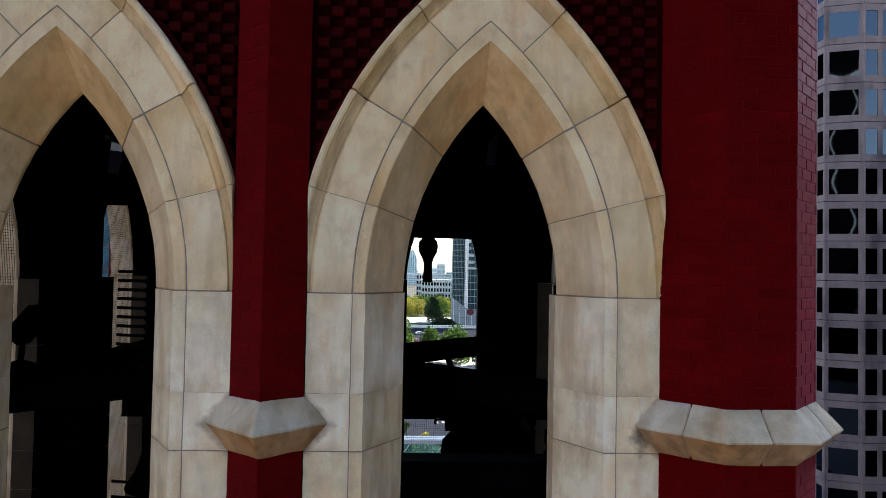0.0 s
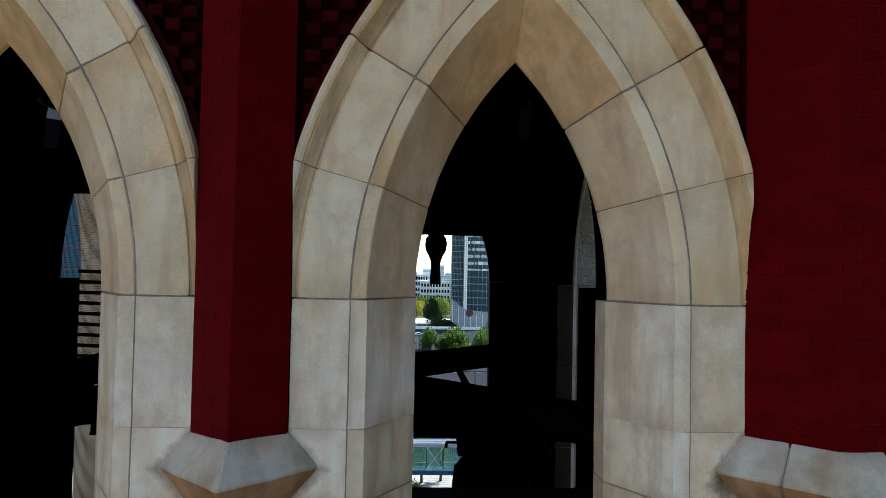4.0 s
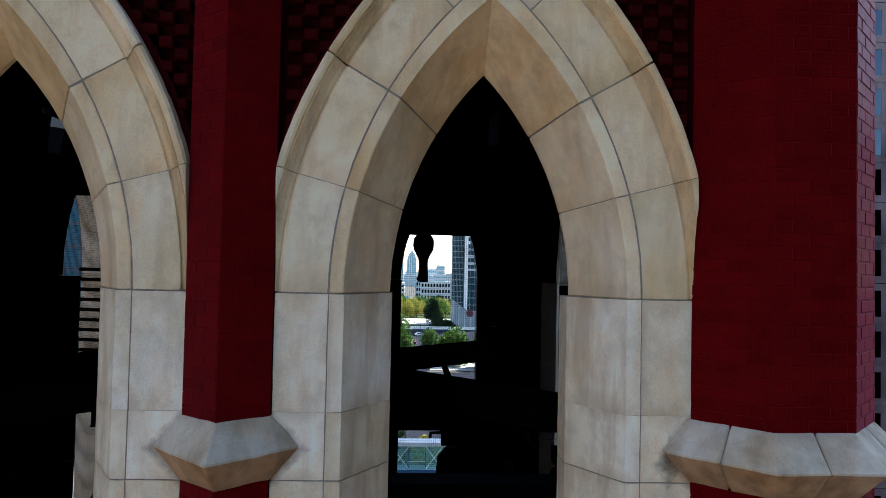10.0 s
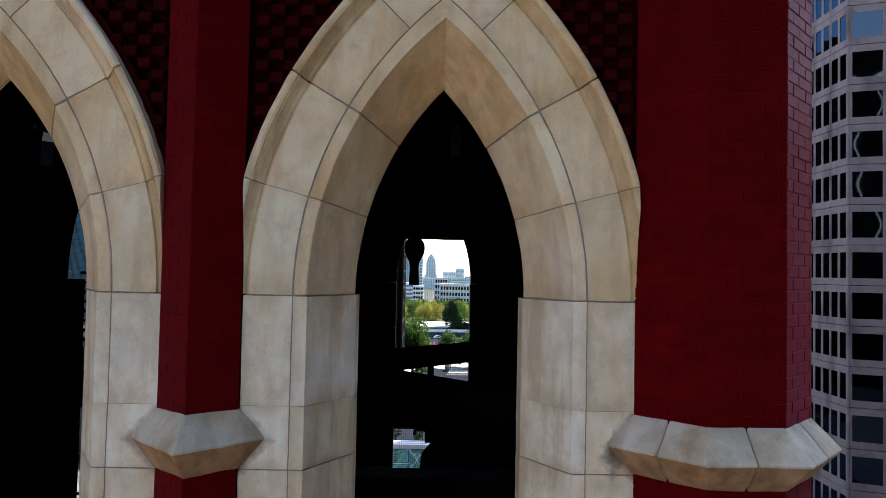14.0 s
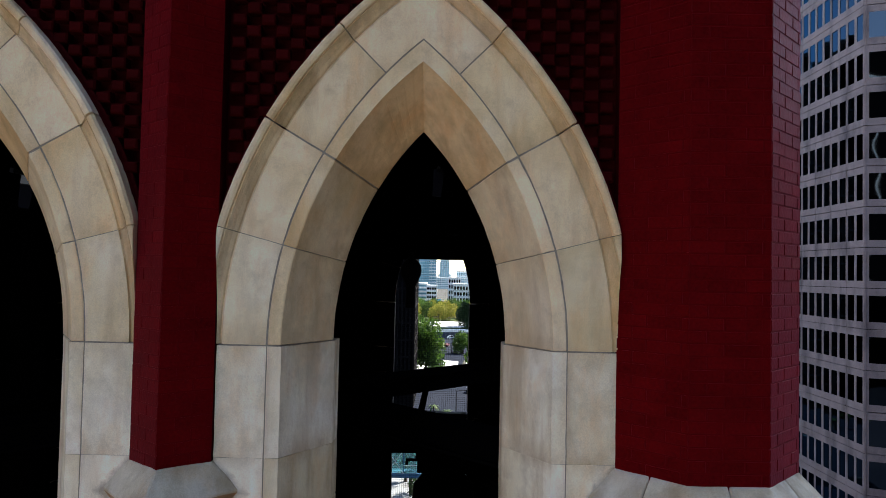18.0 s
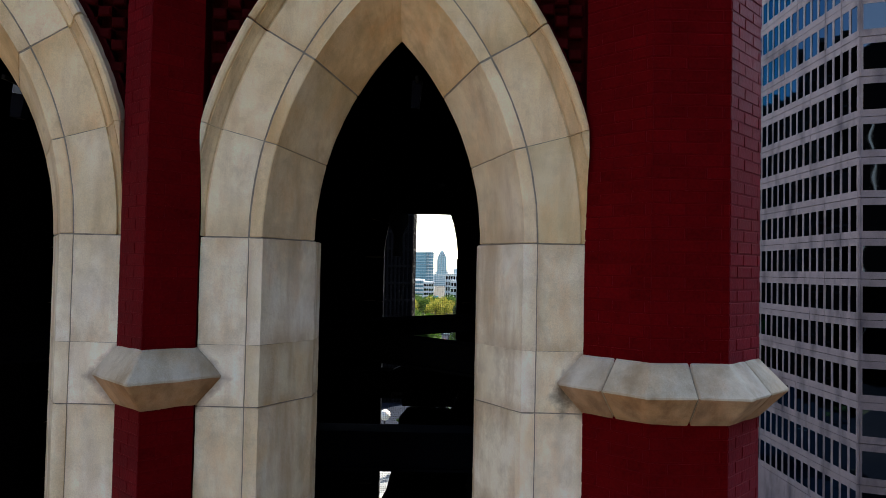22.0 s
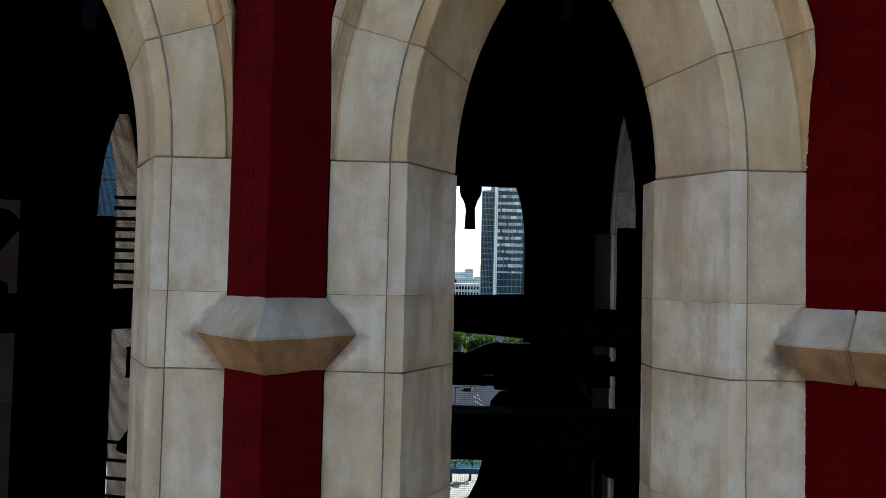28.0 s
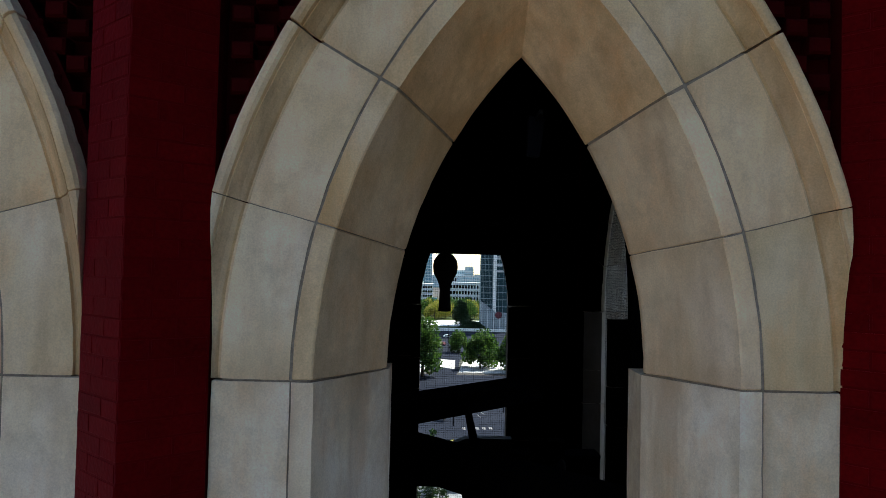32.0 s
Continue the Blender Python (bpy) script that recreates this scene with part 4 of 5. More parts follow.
# tower close on the street's left side, its own shade put into near-black colours
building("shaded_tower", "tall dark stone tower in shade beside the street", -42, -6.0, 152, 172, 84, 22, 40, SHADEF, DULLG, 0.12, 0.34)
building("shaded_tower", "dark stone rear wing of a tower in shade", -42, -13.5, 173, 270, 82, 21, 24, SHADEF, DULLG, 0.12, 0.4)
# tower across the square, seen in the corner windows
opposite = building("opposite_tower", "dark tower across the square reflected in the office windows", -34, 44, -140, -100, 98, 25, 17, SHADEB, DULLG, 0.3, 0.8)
for i in range(8):
    bm = bmesh.new()
    x = -35 + 10 * i
    box(bm, x, x + 0.22, 20.0, 20.9, 12 + 7 * (i % 3), 97 - 9 * (i % 2))
    part("fin", bm, PALE, opposite, "pale sunlit facade fin")
bm = bmesh.new()
box(bm, -39.3, 39.3, 19.6, 20.7, 90.5, 92)
part("crown_band", bm, PALE, opposite, "pale sunlit band under the roofline")
# unseen tower, added to hold back light from the south-east sky
building("dark_glass_tower", "unseen dark tower added south-east to block sky light", 48, 80, -98, -10, 104, 26, 10, SHADEB, DULLG, 0.3, 0.8)
# unseen buff tower added in the west: cuts the sky, its sunlit front bounces warmth
building("buff_tower", "unseen buff tower added west to block sky and bounce warm light", -110, -46, -70, 50, 66, 17, 14, BUFF, DULLG, 0.55, 1.6)
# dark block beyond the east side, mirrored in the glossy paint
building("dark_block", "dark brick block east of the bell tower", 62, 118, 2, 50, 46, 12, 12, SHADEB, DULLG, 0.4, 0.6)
# slab tower with a banded face and a white corner pier
rt = building("slab_tower", "dark glass high-rise with pale floor bands and a white corner pier", 31.0, 64.0, 383, 420, 96, 25, 14, SLABF, SLABG, 0.10, 0.12)
rt2 = building("glass_slab", "slim dark glazed slab with a fine grid", 23.6, 30.0, 386, 391, 75.7, 24, 8, SLABF, SLABG, 0.13, 0.13)
# pale panels stand for the bright ceilings and reflections on each floor
rng = random.Random(31)
for f in range(8, 25):
    x = -16.3
    while x < 4.0:
        wide = rng.uniform(0.8, 3.6)
        low = f * 3.84 - rng.uniform(0.75, 1.0) * (0.3 if f == 8 else 1)
        bm = bmesh.new()
        box(bm, x, x + wide, -18.9, -18.45, low, f * 3.84 + rng.uniform(0.65, 0.9))
        part("spandrel_panel", bm, rng.choice((WHITE, PALE, PALE, PALE, SLABF)), rt)
        x += wide + rng.choice((0.06, 0.06, 0.12, 0.9))
bm = bmesh.new()
box(bm, 30.2, 31.7, 379, 384, 0, 106)
tagged(part("corner_pier", bm, WHITE), "white full-height corner pier between two towers", "pier")
# sloping podium with a red disc
pod = new("podium")
tagged(pod, "pale sloping podium wall with a round red sign", "building")
bm = bmesh.new()
prism(bm, [(23, 0), (23, 15.0), (31, 9.0), (52, 7.0), (52, 0)], 371, 378.5, "y")
part("body", bm, PODIUM, pod)
for i in range(9):
    bm = bmesh.new()
    x = 23.4 + 3.2 * i
    box(bm, x, x + 0.25, 370.7, 371.1, 0, max(6.6, 14.2 - 0.75 * (x - 23)) if x < 31 else 6.8)
    part("rib", bm, WHITE, pod)
bm = bmesh.new()
rings(bm, [[(32.5 + 1.9 * math.cos(a * math.pi / 12), y, 7.6 + 1.9 * math.sin(a * math.pi / 12)) for a in range(24)] for y in (370.6, 371.0)])
part("disc", bm, REDP, pod, "round dull-red sign")
# long pale mid-rise and its neighbours
building("midrise", "long pale mid-rise block with rows of windows", 8.5, 34.0, 505, 530, 21.5, 5, 12, PALE, PANE, 0.45, 0.8)
building("midrise", "pale stepped mid-rise block with strip windows", 5.0, 14.5, 540, 560, 26, 6, 5, PALE, PANE, 0.4, 0.7)
building("striped_block", "white office block with long strip windows", -24.5, -13.5, 600, 630, 20.5, 6, 1, WHITE, BLUEG, 0.45, 0.0)
building("striped_block", "cream office block with strip windows and balconies", -13.0, -4.6, 590, 620, 18.5, 5, 4, PALE, PANE, 0.5, 0.5)
building("glass_tower", "blue-grey glass high-rise with a rounded dark front", -33.0, -16.0, 830, 860, 50, 14, 8, TEALF, BLUEG, 0.12, 0.2)
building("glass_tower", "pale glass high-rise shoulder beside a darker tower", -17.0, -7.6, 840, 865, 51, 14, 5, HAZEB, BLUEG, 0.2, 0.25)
# added tan block tones down the sky behind the west net
building("tan_block", "tan block added north-west to stop bright sky behind the net", -118, -65, 100, 150, 70, 18, 12, TAN, DULLG, 0.5, 1.6)
building("glass_tower", "blue-grey glass high-rise on the west side", -62, -46, 110, 135, 62, 17, 7, GREYB, BLUEG, 0.15, 0.2)
for i, (xx, hh, ww) in enumerate(((60, 16, 40), (-80, 22, 30), (20, 14, 60), (40, 26, 24), (95, 18, 40), (-30, 15, 50), (70, 34, 18), (5, 20, 30))):
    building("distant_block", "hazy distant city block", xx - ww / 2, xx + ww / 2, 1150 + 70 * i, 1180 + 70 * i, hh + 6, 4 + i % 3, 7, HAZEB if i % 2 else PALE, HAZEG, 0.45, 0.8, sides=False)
# stepped tower with a pointed top
st = new("stepped_tower")
tagged(st, "hazy stepped glass tower with a pointed crown", "tower")
for k, (half, z0, z1) in enumerate(((10, 0, 54), (8.5, 54, 60), (6.5, 60, 65), (4.0, 65, 68))):
    bm = bmesh.new()
    box(bm, 4.5 - half, 4.5 + half, 1500 - half, 1500 + half, z0, z1)
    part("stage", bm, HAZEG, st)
    for i in range(5):
        bm = bmesh.new()
        x = 4.5 - half + 2 * half * i / 4
        box(bm, x - 0.5, x + 0.5, 1500 - half - 0.6, 1500 - half, z0, z1)
        part("pier", bm, HAZEB, st)
bm = bmesh.new()
rings(bm, [[(4.5 + r * a, 1500 + r * b, z) for a, b in ((-1, -1), (1, -1), (1, 1), (-1, 1))] for r, z in ((3.6, 68), (1.6, 71))])
part("crown", bm, HAZEG, st)
# blue sign by the trees
bm = bmesh.new()
box(bm, -4.6, -0.6, 560, 560.4, 6.2, 9.0)
sg = new("billboard")
tagged(sg, "bright cyan-blue billboard on a post", "billboard")
part("face", bm, SIGN, sg)
bm = bmesh.new()
box(bm, -2.8, -2.4, 560.1, 560.5, 0, 6.2)
part("post", bm, GREYB, sg)

# footbridge: white roof, teal glazing with crossed braces, blue floor beam
fb = new("footbridge")
tagged(fb, "covered footbridge with white roof, teal glazing and crossed braces", "footbridge")
FX0, FX1, FY0, FY1, FZ0, FZ1 = -16.0, 18.0, 80.0, 81.8, 5.9, 9.4
bm = bmesh.new()
box(bm, FX0, FX1, FY0 - 0.2, FY1 + 0.2, FZ1 - 0.2, FZ1 + 0.25)
part("roof", bm, WHITE, fb)
bm = bmesh.new()
box(bm, FX0, FX1, FY0 - 0.1, FY1 + 0.1, FZ0, FZ0 + 0.55)
part("floor_beam", bm, BLUEP, fb)
for i in range(17):
    x = FX0 + 2 * i
    bm = bmesh.new()
    box(bm, x + 0.06, x + 1.94, FY0, FY0 + 0.05, FZ0 + 0.6, FZ1 - 0.15)
    part("pane", bm, TEAL, fb)
    bm = bmesh.new()
    box(bm, x - 0.06, x + 0.06, FY0 - 0.08, FY0 + 0.1, FZ0 + 0.55, FZ1 - 0.1)
    part("mullion", bm, BLUEP, fb)
    bm = bmesh.new()
    if i % 2:
        bar(bm, (x, FY0 - 0.1, FZ0 + 0.6), (x + 2, FY0 - 0.1, FZ1 - 0.2), 0.05)
        part("brace", bm, WHITE, fb)
        bm = bmesh.new()
        bar(bm, (x, FY0 - 0.2, FZ1 - 0.2), (x + 2, FY0 - 0.2, FZ0 + 0.6), 0.05)
    else:
        bar(bm, (x, FY0 - 0.1, FZ0 + 1.5), (x + 2, FY0 - 0.1, FZ0 + 1.5), 0.04)
    part("brace", bm, WHITE, fb)
for x in (FX0 + 1, FX1 - 1):
    bm = bmesh.new()
    lathe(bm, ((0.5, 0.0), (0.5, FZ0)), 12, (x, 80.9, 0))
    part("column", bm, PALE, fb)


# ---- trees ----
def tree(name, label, height, spread, leaf, seed, n_leaf=1500, cone=False, leaf_size=0.55, bare=0.28):
    rng = random.Random(seed)
    t = new(name)
    tagged(t, label, "tree", "street trees")
    bm = bmesh.new()
    lean = Vector((rng.uniform(-0.3, 0.3), rng.uniform(-0.3, 0.3), 0))
    stem_top = Vector((0, 0, height * 0.55)) + lean
    bar(bm, (0, 0, -0.05), stem_top * 0.5, 0.030 * height, 8, 0.02 * height)
    bar(bm, stem_top * 0.5, stem_top, 0.02 * height, 8, 0.012 * height)
    part("trunk", bm, BARK, t)
    lobes = []
    k = 9 if not cone else 10
    for i in range(k):
        a = 2.4 * i + rng.uniform(-0.4, 0.4)
        f = (i + 0.5) / k
        z = height * (bare + 0.12 + (0.95 - bare - 0.22) * f)
        reach = spread * 0.5 * ((1 - 0.85 * f) if cone else math.sin(math.pi * (0.28 + 0.62 * f))) * rng.uniform(0.45, 0.75)
        c = Vector((reach * math.cos(a), reach * math.sin(a), z))
        r = spread * (0.24 if not cone else 0.30 * (1.1 - 0.75 * f)) * rng.uniform(0.8, 1.2)
        lobes.append((c, r))
        bm = bmesh.new()
        start = stem_top * rng.uniform(0.5, 0.95)
        bar(bm, start, c, 0.010 * height, 5, 0.004 * height)
        part("limb", bm, BARK, t)
    verts, faces = [], []
    for i in range(n_leaf):
        c, r = rng.choice(lobes)
        d = Vector((rng.gauss(0, 1), rng.gauss(0, 1), rng.gauss(0, 1))).normalized()
        p = c + d * r * (rng.random() ** 0.4) * Vector((1, 1, 0.8)).length / 1.62
        u = Vector((rng.gauss(0, 1), rng.gauss(0, 1), rng.gauss(0, 0.6))).normalized()
        w = u.orthogonal().normalized()
        w.rotate(Matrix.Rotation(rng.uniform(0, 6.28), 3, u))
        v = u.cross(w)
        s = leaf_size * rng.uniform(0.5, 1.2)
        kk = len(verts)
        verts += [tuple(p + w * s), tuple(p + v * s * 0.6 + u * s * 0.15), tuple(p - w * s * 0.8), tuple(p - v * s * 0.6 + u * s * 0.12)]
        faces.append((kk, kk + 1, kk + 2, kk + 3))
    me = bpy.data.meshes.new("crown")
    me.from_pydata(verts, [], faces)
    me.materials.append(leaf)
    ob = new("crown", me)
    ob.parent = t
    return t


def place(t, x, y, yaw=0, z=0.0):
    t.matrix_basis = pose(x, y, z, 0, 0, yaw)
    return t


plaza = place(tree("street_tree", "round-crowned green street tree on the pale plaza", 11.0, 13.0, LEAF_GREEN, 1, 3600, bare=0.08), 13.7, 219.7, z=0.15)
copy_thing(plaza, pose(24.5, 214, 0.15, 0, 0, 130))
copy_thing(plaza, pose(30, 246, 0.15, 0, 0, 60))
copy_thing(plaza, pose(8.5, 262, 0.0, 0, 0, 200) @ Matrix.Diagonal((0.7, 0.7, 0.7, 1)))
big = place(tree("street_tree", "tall green tree beside the street", 16.5, 13.0, LEAF_GREEN, 2, 4200, bare=0.1), -4.2, 200, z=0.15)
copy_thing(big, pose(-9.0, 214, 0.15, 0, 0, 100))
copy_thing(big, pose(-9.5, 240, 0.15, 0, 0, 250))
dark = place(tree("evergreen_tree", "dark dense evergreen tree with a pointed crown", 16.5, 12.0, LEAF_DARK, 3, 3400, True, bare=0.05), 12.6, 374)
copy_thing(dark, pose(16, 362, 0, 0, 0, 90) @ Matrix.Diagonal((0.9, 0.9, 0.35, 1)))
copy_thing(dark, pose(20.5, 363, 0, 0, 0, 40) @ Matrix.Diagonal((0.8, 0.8, 0.3, 1)))
yel = tree("autumn_tree", "yellowing broad tree in a row beyond the road", 11.0, 12.5, LEAF_YELLOW, 5, 2400, bare=0.10)
grn = tree("broad_tree", "green broad tree in a row beyond the road", 12.0, 13.0, LEAF_GREEN, 6, 2400, bare=0.08)
spots = [(-18, 440), (-10, 448), (-2, 438), (5, 446), (19, 440), (24, 452), (-26, 446), (12, 470), (2, 480), (-8, 482), (-18, 486), (22, 484)]
place(yel, *spots[0])
place(grn, *spots[7])
for i, (x, y) in enumerate(spots[1:]):
    if i != 6:
        copy_thing(yel if i % 3 else grn, pose(x, y, 0, 0, 0, 47 * i))
for i in range(9):
    copy_thing(grn, pose(-40 + 12 * i, 492 + 5 * (i % 3), 0, 0, 0, 71 * i))


# palms at the near corner
def palm(x, y, h, seed):
    rng = random.Random(seed)
    p = new("palm")
    tagged(p, "small palm at the street corner", "palm", "corner palms")
    bm = bmesh.new()
    bar(bm, (0, 0, 0), (0.1, 0, h), 0.16, 8, 0.11)
    part("trunk", bm, BARK, p)
    for i in range(14):
        a = 2 * math.pi * i / 14 + rng.uniform(-0.15, 0.15)
        up = rng.uniform(0.1, 0.7)
        bm = bmesh.new()
        pts = [Vector((0.1 + math.cos(a) * 1.5 * s, math.sin(a) * 1.5 * s, h + up * s * 1.6 - 1.5 * s * s)) for s in (0, 0.35, 0.7, 1.0)]
        side = Vector((-math.sin(a), math.cos(a), 0))
        loops = [[tuple(q - side * w), tuple(q + Vector((0, 0, 0.03))), tuple(q + side * w)] for q, w in zip(pts, (0.05, 0.2, 0.16, 0.02))]
        rings(bm, loops)
        part("frond", bm, LEAF_GREEN, p)
    p.matrix_basis = pose(x, y, 0.02)


palm(-1.2, 143, 2.6, 1)
palm(1.6, 141, 2.0, 2)
palm(-3.6, 92, 3.0, 3)
# slim young trees and shrubs round the footbridge
slim = place(tree("young_tree", "slim young tree with thin yellow-green foliage by the footbridge", 7.6, 2.6, LEAF_YELLOW, 21, 500, leaf_size=0.22, bare=0.2), 1.9, 96, z=0.14)
copy_thing(slim, pose(0.4, 95.5, 0.14, 0, 0, 90) @ Matrix.Diagonal((0.9, 0.9, 0.75, 1)))
copy_thing(slim, pose(4.6, 97, 0.14, 0, 0, 200) @ Matrix.Diagonal((1, 1, 0.8, 1)))
tall = place(tree("young_tree", "slim dark green tree by the footbridge", 9.4, 2.8, LEAF_DARK, 22, 700, leaf_size=0.22, bare=0.1), -0.75, 96, z=0.14)
copy_thing(tall, pose(-4.6, 98, 0.14, 0, 0, 120))
shrub = place(tree("shrub", "dense low dark shrub on the paving below the footbridge", 3.2, 2.6, LEAF_DARK, 23, 500, leaf_size=0.2, bare=0.0), -0.6, 89.2, z=0.14)
copy_thing(shrub, pose(1.0, 88.0, 0.14, 0, 0, 140) @ Matrix.Diagonal((0.6, 0.6, 0.9, 1)))
copy_thing(shrub, pose(-2.8, 90.5, 0.14, 0, 0, 40))


DARKP = material("black_car_paint", (0.012, 0.012, 0.014), 0.3, vary=0.1, bump=0)
SILVER = material("silver_car_paint", (0.5, 0.52, 0.55), 0.35, 0.3, vary=0.05, bump=0)


# parked cars
def car(x, y, yaw, paint, label):
    c = new("car")
    tagged(c, label, "car", "parked cars")
    prof = [(-2.2, 0.35), (-2.2, 0.85), (-1.9, 0.95), (-1.3, 1.4), (0.5, 1.42), (1.15, 0.98), (2.1, 0.85), (2.2, 0.4)]
    bm = bmesh.new()
    prism(bm, prof, -0.85, 0.85, "y")
    soften(bm, 0.08, 15)
    part("body", bm, paint, c)
    for sy in (-0.86, 0.86):
        bm = bmesh.new()
        prism(bm, [(-1.55, 0.98), (-1.2, 1.33), (0.4, 1.34), (0.9, 0.98)], sy - 0.01, sy + 0.01, "y")
        part("side_window", bm, PANE, c)
        for sx in (-1.35, 1.35):
            bm = bmesh.new()
            rings(bm, [[(sx + 0.33 * math.cos(k * math.pi / 8), yy, 0.33 + 0.33 * math.sin(k * math.pi / 8)) for k in range(16)] for yy in (sy - 0.1, sy + 0.06)])
            wheel = part("wheel", bm, DARK, c)
            bm = bmesh.new()
            out = 0.065 if sy > 0 else -0.105
            rings(bm, [[(sx + 0.2 * math.cos(k * math.pi / 8), yy, 0.33 + 0.2 * math.sin(k * math.pi / 8)) for k in range(16)] for yy in (sy + out - 0.005, sy + out + 0.005)])
            part("rim", bm, SILVER, wheel)
    c.matrix_basis = pose(x, y, 0.15 if 176 < y < 258 and x > 9 else 0.03, 0, 0, yaw)


car(20.6, 236, 75, DARKP, "black car parked on the pale plaza")
car(7.8, 175.4, 82, DARKP, "black car on the near street")
car(5.0, 318, 10, SILVER, "silver car on the far street")
car(2.5, 285, 80, REDP, "dull red car on the far street")


# street lamps and a signal mast
def lamp_post(x, y, h, arm, yaw):
    p = new("street_lamp")
    tagged(p, "slim dark street lamp with a long arm", "street lamp", "street lamps")
    bm = bmesh.new()
    bar(bm, (0, 0, 0), (0, 0, h), 0.12, 8, 0.07)
    part("pole", bm, IRON, p)
    bm = bmesh.new()
    bar(bm, (0, 0, h - 0.1), (arm, 0, h + 0.3), 0.06, 6)
    part("arm", bm, IRON, p)
    bm = bmesh.new()
    box(bm, arm - 0.1, arm + 0.7, -0.15, 0.15, h + 0.2, h + 0.35)
    part("head", bm, IRON, p)
    p.matrix_basis = pose(x, y, 0.02, 0, 0, yaw)


lamp_post(4.2, 262, 10, 2.2, 180)
lamp_post(3.4, 136, 7, 5.5, 5)
lamp_post(14.5, 150, 8, 1.8, 200)
lamp_post(28, 225, 10, 2.0, 160)


# white globe on a post near the footbridge
gl = new("globe_lamp")
tagged(gl, "large white globe lamp on a slim dark post", "lamp")
bm = bmesh.new()
bar(bm, (0, 0, 0), (0, 0, 7.4), 0.12, 8, 0.09)
part("post", bm, IRON, gl)
bm = bmesh.new()
lathe(bm, [(max(0.02, 0.8 * math.sin(math.pi * i / 12)), 8.1 - 0.8 * math.cos(math.pi * i / 12)) for i in range(13)], 20)
for f in bm.faces:
    f.smooth = True
part("globe", bm, WHITE, gl)
gl.matrix_basis = pose(-7.35, 99.7, 0.14)

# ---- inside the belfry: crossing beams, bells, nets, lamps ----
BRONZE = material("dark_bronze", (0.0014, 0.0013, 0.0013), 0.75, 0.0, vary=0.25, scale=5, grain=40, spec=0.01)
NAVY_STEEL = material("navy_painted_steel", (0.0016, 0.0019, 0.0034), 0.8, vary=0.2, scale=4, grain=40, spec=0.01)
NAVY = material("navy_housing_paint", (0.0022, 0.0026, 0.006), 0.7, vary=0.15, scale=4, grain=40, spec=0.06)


def beam(name, label, p, q, width, z0, z1, mat=None, shift=0.0):
    """A steel box beam between plan points p and q with flange lips."""
    m, length = face_frame(p, q)
    b = new(name)
    tagged(b, label, "beam", "bell frame beams")
    bm = bmesh.new()
    box(bm, 0, length, shift - width / 2 + 0.04, shift + width / 2 - 0.04, z0 + 0.025, z1 - 0.025)
    part("web", bm, mat or DARK, b)
    for a, c in ((z0, z0 + 0.025), (z1 - 0.025, z1)):
        bm = bmesh.new()
        box(bm, 0, length, shift - width / 2, shift + width / 2, a, c)
        part("flange", bm, mat or DARK, b)
    b.matrix_basis = m
    return b


X, Y = MID.x, MID.y
L = 2.85
beam("diagonal_beam", "dark steel diagonal beam across the belfry", (X - L, Y - L), (X + L, Y + L), 0.46, 29.0, 29.2, shift=-0.1)
beam("diagonal_beam", "dark steel diagonal beam towards a corner", (X - L, Y + L), (X - 0.25, Y + 0.25), 0.46, 28.97, 29.17, shift=-0.2)
beam("diagonal_beam", "dark steel diagonal beam towards a corner", (X + 0.25, Y - 0.25), (X + L, Y - L), 0.26, 28.97, 29.215)
beam("cross_beam", "dark steel beam across the upper bell frame", (X - 2.9, 5.95), (X + 2.9, 5.95), 0.24, 30.65, 31.15)
beam("cross_beam", "dark steel beam across the upper bell frame", (X - 2.9, 2.4), (X + 0.2, 2.4), 0.24, 30.76, 31.2)
beam("cross_beam", "dark steel beam across the lower bell frame", (X - 2.9, 5.05), (X + 2.9, 5.05), 0.3, 28.12, 28.48)
beam("cross_beam", "dark steel beam across the lower bell frame", (X + 0.35, 1.85), (X + 2.9, 1.85), 0.3, 28.08, 28.42, NAVY_STEEL)
beam("side_beam", "dark steel beam along the west side of the bell frame", (X - 2.25, 0.5), (X - 2.25, 6.3), 0.24, 29.0, 29.225)
for px, py in ((X - 2.3, 2.4), (X - 2.3, 5.3), (X - 0.2, 3.425)):
    bm = bmesh.new()
    box(bm, px - 0.12, px + 0.12, py - 0.12, py + 0.12, 25.3, 33.42)
    soften(bm, 0.01)
    tagged(part("steel_post", bm, DARK), "dark square steel post of the bell frame", "post", "bell frame posts")


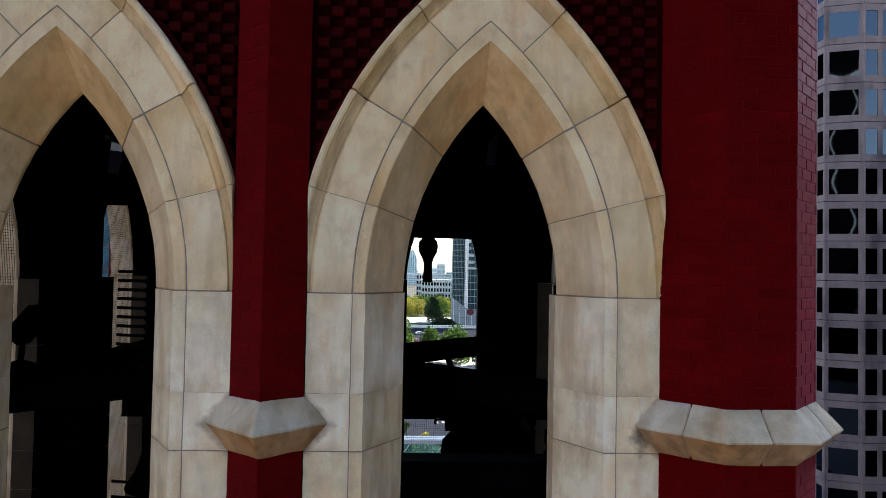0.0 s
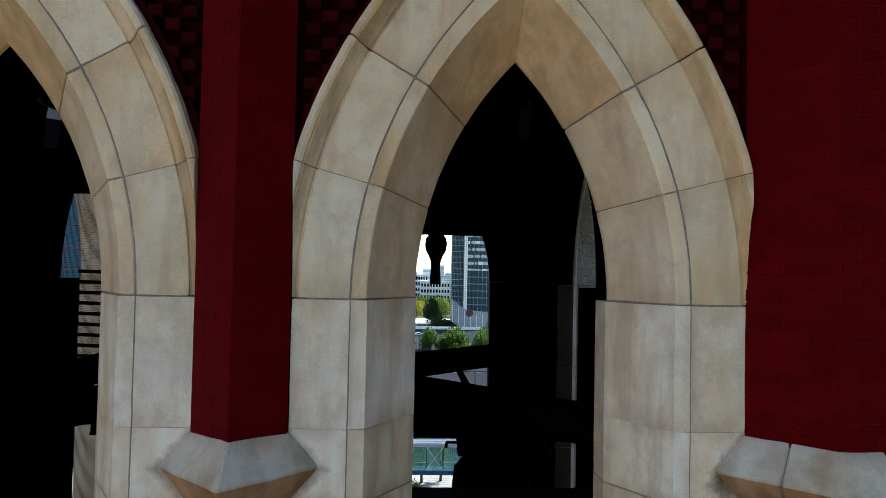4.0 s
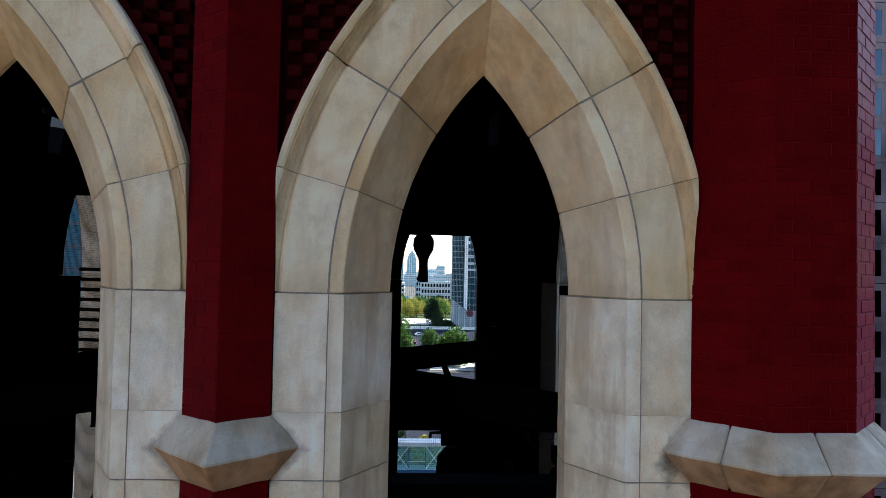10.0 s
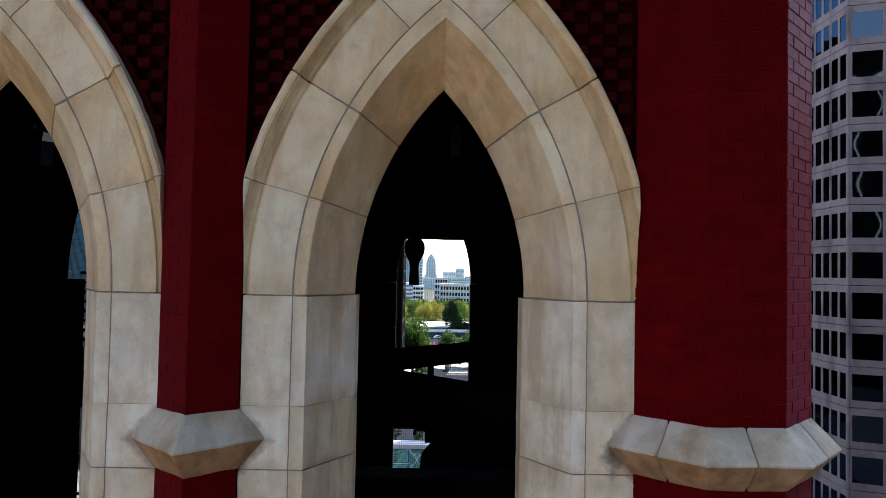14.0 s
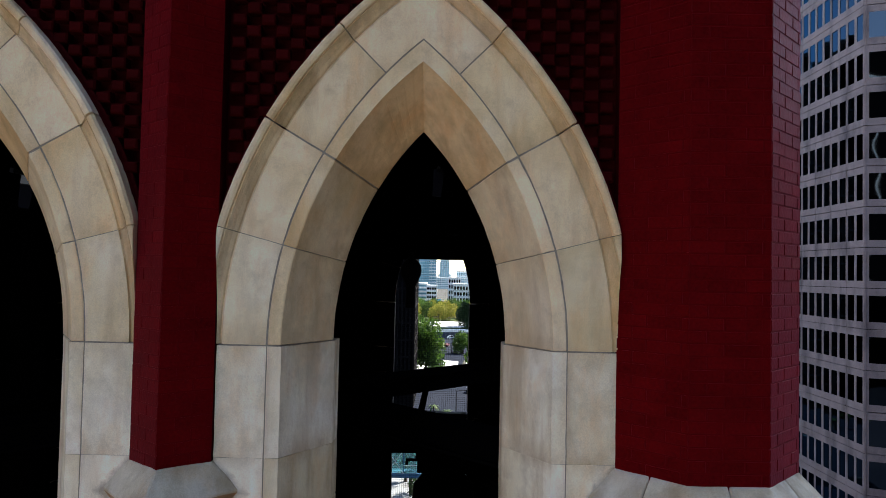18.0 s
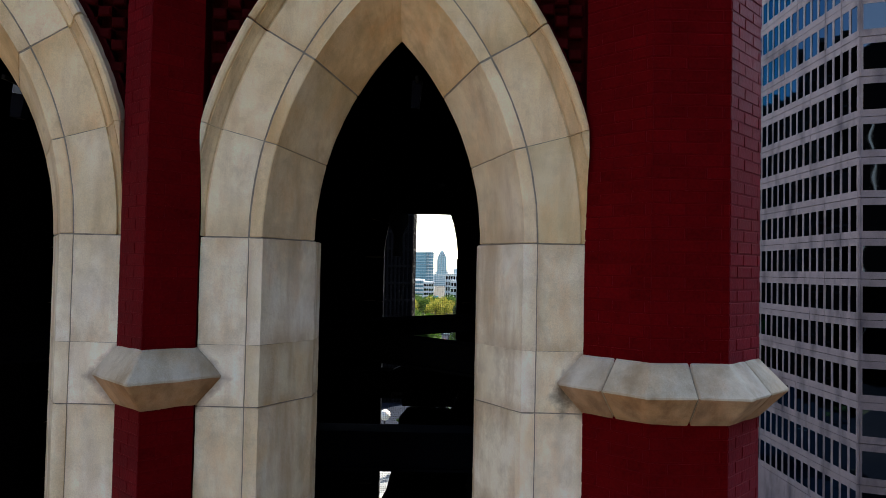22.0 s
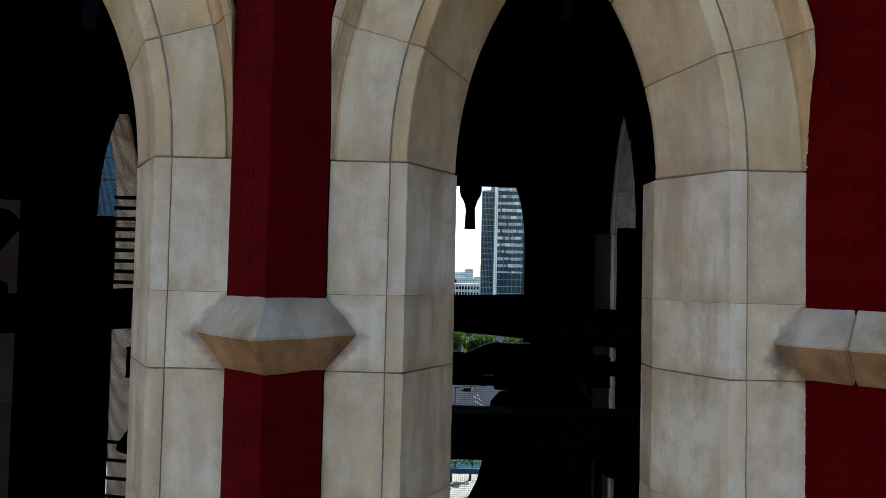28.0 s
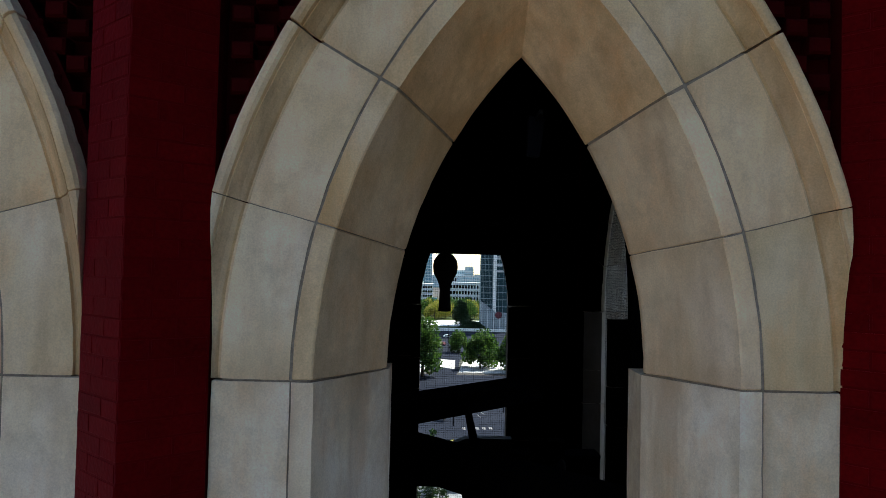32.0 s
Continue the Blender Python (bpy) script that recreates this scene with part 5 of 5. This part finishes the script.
def bell(x, y, z_top, r, clapper=0.0, mat=None, hang=None, tall=1.6):
    """A bell hung at z_top; clapper: how far its ball hangs under the rim."""
    b = new("bell")
    tagged(b, "dark bronze bell hung from the frame", "bell", "belfry bells")
    h = r * tall
    out = [(0.12 * r, 0.0), (0.42 * r, -0.02 * h), (0.56 * r, -0.10 * h), (0.60 * r, -0.3 * h), (0.66 * r, -0.55 * h), (0.78 * r, -0.78 * h), (1.0 * r, -h), (0.92 * r, -h), (0.62 * r, -0.6 * h), (0.5 * r, -0.2 * h), (0.1 * r, -0.1 * h)]
    bm = bmesh.new()
    lathe(bm, out, 28)
    for f in bm.faces:
        f.smooth = True
    part("shell", bm, mat or BRONZE, b)
    bm = bmesh.new()
    box(bm, -0.5 * r, 0.5 * r, -0.09, 0.09, 0.02, 0.16)
    part("headstock", bm, DARK, b)
    bm = bmesh.new()
    box(bm, -0.05, 0.05, -0.05, 0.05, -0.01, 0.05)
    part("crown_bolt", bm, IRON, b)
    bm = bmesh.new()
    bar(bm, (0, 0, -0.05 * h), (0, 0, -h * 0.85 - clapper), 0.025, 8)
    part("clapper_rod", bm, IRON, b)
    bm = bmesh.new()
    bar(bm, (0, 0, 0.15), (0, 0, hang or 33.42 - z_top), 0.03, 8)
    part("hanger", bm, DARK, b)
    b.matrix_basis = pose(x, y, z_top)
    return b


# the great bell whose clapper hangs clear below the upper beam
great = bell(-0.27, 5.0, 31.95, 0.62)
bm = bmesh.new()
lathe(bm, ((0.02, 0.62), (0.035, 0.48), (0.085, 0.45), (0.128, 0.39), (0.138, 0.32), (0.128, 0.25), (0.09, 0.18), (0.066, 0.12), (0.058, 0.06), (0.068, -0.14), (0.070, -0.165), (0.02, -0.17)), 20, (0, 0, -1.79))
for f in bm.faces:
    f.smooth = True
part("clapper", bm, IRON, [c for c in great.children if c.name.startswith("clapper_rod")][0], "dark iron clapper with a round ball and flared tail")
for x, y, z, r in ((1.05, 2.25, 28.42, 0.35), (0.78, 4.4, 28.6, 0.34), (-1.9, 4.6, 28.0, 0.5), (-2.9, 2.6, 28.65, 0.45), (0.75, 5.3, 27.7, 0.42), (-3.3, 4.2, 30.55, 0.36)):
    bell(x, y, z, r)
beam("cross_beam", "short dark steel beam carrying a bell", (-0.1, 3.3), (1.45, 3.3), 0.2, 28.5, 28.62)
bell(0.2, 3.3, 28.33, 0.56, hang=0.2, tall=2.05)
bell(0.6, 1.85, 27.2, 0.4, hang=0.89)
# curved steel saddle on the lower cross beam
bm = bmesh.new()
prism(bm, [(-0.30, 28.482), (-0.22, 28.52), (-0.12, 28.57), (-0.02, 28.61), (0.09, 28.63), (0.20, 28.62), (0.50, 28.62), (0.50, 28.482)], 4.98, 5.12, "y")
tagged(part("bearing_saddle", bm, IRON), "dark curved iron saddle bolted on a lower beam", "bracket")
# a striking hammer on its arm over the small bell
hm = new("bell_hammer")
tagged(hm, "small dark iron striking hammer on an arm over a bell", "hammer")
bm = bmesh.new()
box(bm, -0.18, 0.16, -0.02, 0.02, -0.008, 0.014)
part("arm", bm, IRON, hm)
bm = bmesh.new()
bar(bm, (-0.17, 0, 0), (-0.175, 0, -0.05), 0.016, 8)
part("head", bm, IRON, hm)
bm = bmesh.new()
box(bm, 0.02, 0.16, -0.05, 0.05, 0.022, 0.06)
part("pivot", bm, IRON, hm)
hm.matrix_basis = pose(-0.02, 3.3, 28.46)
# braces between the beams
for p, q in (((-0.02, 4.72, 29.05), (-0.04, 2.45, 29.10)),):
    bm = bmesh.new()
    bar(bm, p, q, 0.035, 8)
    tagged(part("brace_rod", bm, DARK), "dark steel brace rod in the bell frame", "brace", "bell frame braces")
# striking levers beside a post by the west openings
rack = new("lever_rack")
tagged(rack, "dark upright rack of thin levers beside a post", "rack")
bm = bmesh.new()
box(bm, -0.05, 0.05, -0.04, 0.04, 25.3, 30.5)
part("upright", bm, DARK, rack)
for i in range(17):
    z = 29.1 + 0.098 * i if i < 11 else 27.0 + 0.165 * (i - 11)
    bm = bmesh.new()
    bar(bm, (-0.02, 0, z), (-0.42, 0.07, z + 0.005), 0.018, 6)
    part("lever", bm, IRON, rack)
    bm = bmesh.new()
    box(bm, -0.09, -0.02, -0.05, 0.05, z - 0.03, z + 0.03)
    part("clamp", bm, IRON, rack)
rack.matrix_basis = pose(-3.25, 2.95, 0, 0, 0, 0)


# bird netting inside the openings of three walls
def net():
    n = new("bird_net")
    tagged(n, "taut wire bird netting across an arch opening", "net", "bird nets", "stuff")
    bm = bmesh.new()
    w, dp = 0.0011, 0.003
    step = 0.029
    k = -0.55
    while k <= 0.551:
        a = (OFF + abs(k))
        top = Z0 + math.sqrt(max(0.01, R_REV ** 2 - a ** 2))
        box(bm, k - w, k + w, 0.372, 0.372 + dp, SILL, top)
        k += step
    z = SILL + 0.02
    while z < Z0 + 1.36:
        half = 0.556 if z < Z0 else math.sqrt(R_REV ** 2 - (z - Z0) ** 2) - OFF
        if half > 0.03:
            box(bm, -half, half, 0.3762, 0.3762 + dp, z - w, z + w)
        z += step
    part("wires", bm, WIRE, n)
    return n


nn = net()
nn.matrix_basis = quarter(1)
for k, cx in product((1, 2, 3), (0, -BAY)):
    if (k, cx) != (1, 0):
        copy_thing(nn, quarter(k) @ Matrix.Translation((cx, 0, 0)))


# small floodlights fixed inside the arches
LENS = glass("lamp_lens", (0.035, 0.04, 0.075), 0.3, spec=0.5)


def floodlight(m, size=1.0, lens=True):
    f = new("floodlight")
    tagged(f, "small dark floodlight on a bracket inside an arch", "floodlight", "belfry floodlights")
    bm = bmesh.new()
    rings(bm, [[(a * 0.05, b * 0.05, 0.0) for a, b in ((-1, -1), (1, -1), (1, 1), (-1, 1))], [(a * 0.04, b * 0.04, -0.25) for a, b in ((-1, -1), (1, -1), (1, 1), (-1, 1))]])
    soften(bm, 0.008)
    part("housing", bm, NAVY, f)
    bm = bmesh.new()
    if lens:
        box(bm, -0.043, 0.043, -0.056, -0.050, -0.085, -0.01)
    if lens:
        part("lens", bm, LENS, f, "bluish glass lens")
    bm = bmesh.new()
    box(bm, -0.012, 0.012, -0.24, -0.04, -0.03, 0.0)
    part("bracket", bm, IRON, f)
    f.matrix_basis = m @ Matrix.Diagonal((size, size, size, 1))


floodlight(pose(-2.70, 0.60, 31.09, 0, 8, 0))
floodlight(pose(0.105, 0.66, 31.18, 0, 4, 0), 0.75, False)
spot = new("spotlight")
tagged(spot, "dark square spotlight tilted on a stem", "spotlight")
bm = bmesh.new()
box(bm, -0.075, 0.075, -0.10, 0.10, -0.15, 0.15)
soften(bm, 0.015)
hd = part("head", bm, DARK, spot)
hd.matrix_basis = pose(0.06, 0, 0.31, 0, 40, 0)
bm = bmesh.new()
bar(bm, (0, 0, 0), (0.02, 0, 0.22), 0.025, 8)
part("stem", bm, DARK, spot)
bm = bmesh.new()
lathe(bm, ((0.16, -0.12), (0.15, -0.03), (0.08, 0.0), (0.02, 0.02)), 14)
part("base", bm, DARK, spot)
spot.matrix_basis = pose(-3.70, 1.2, 29.345)
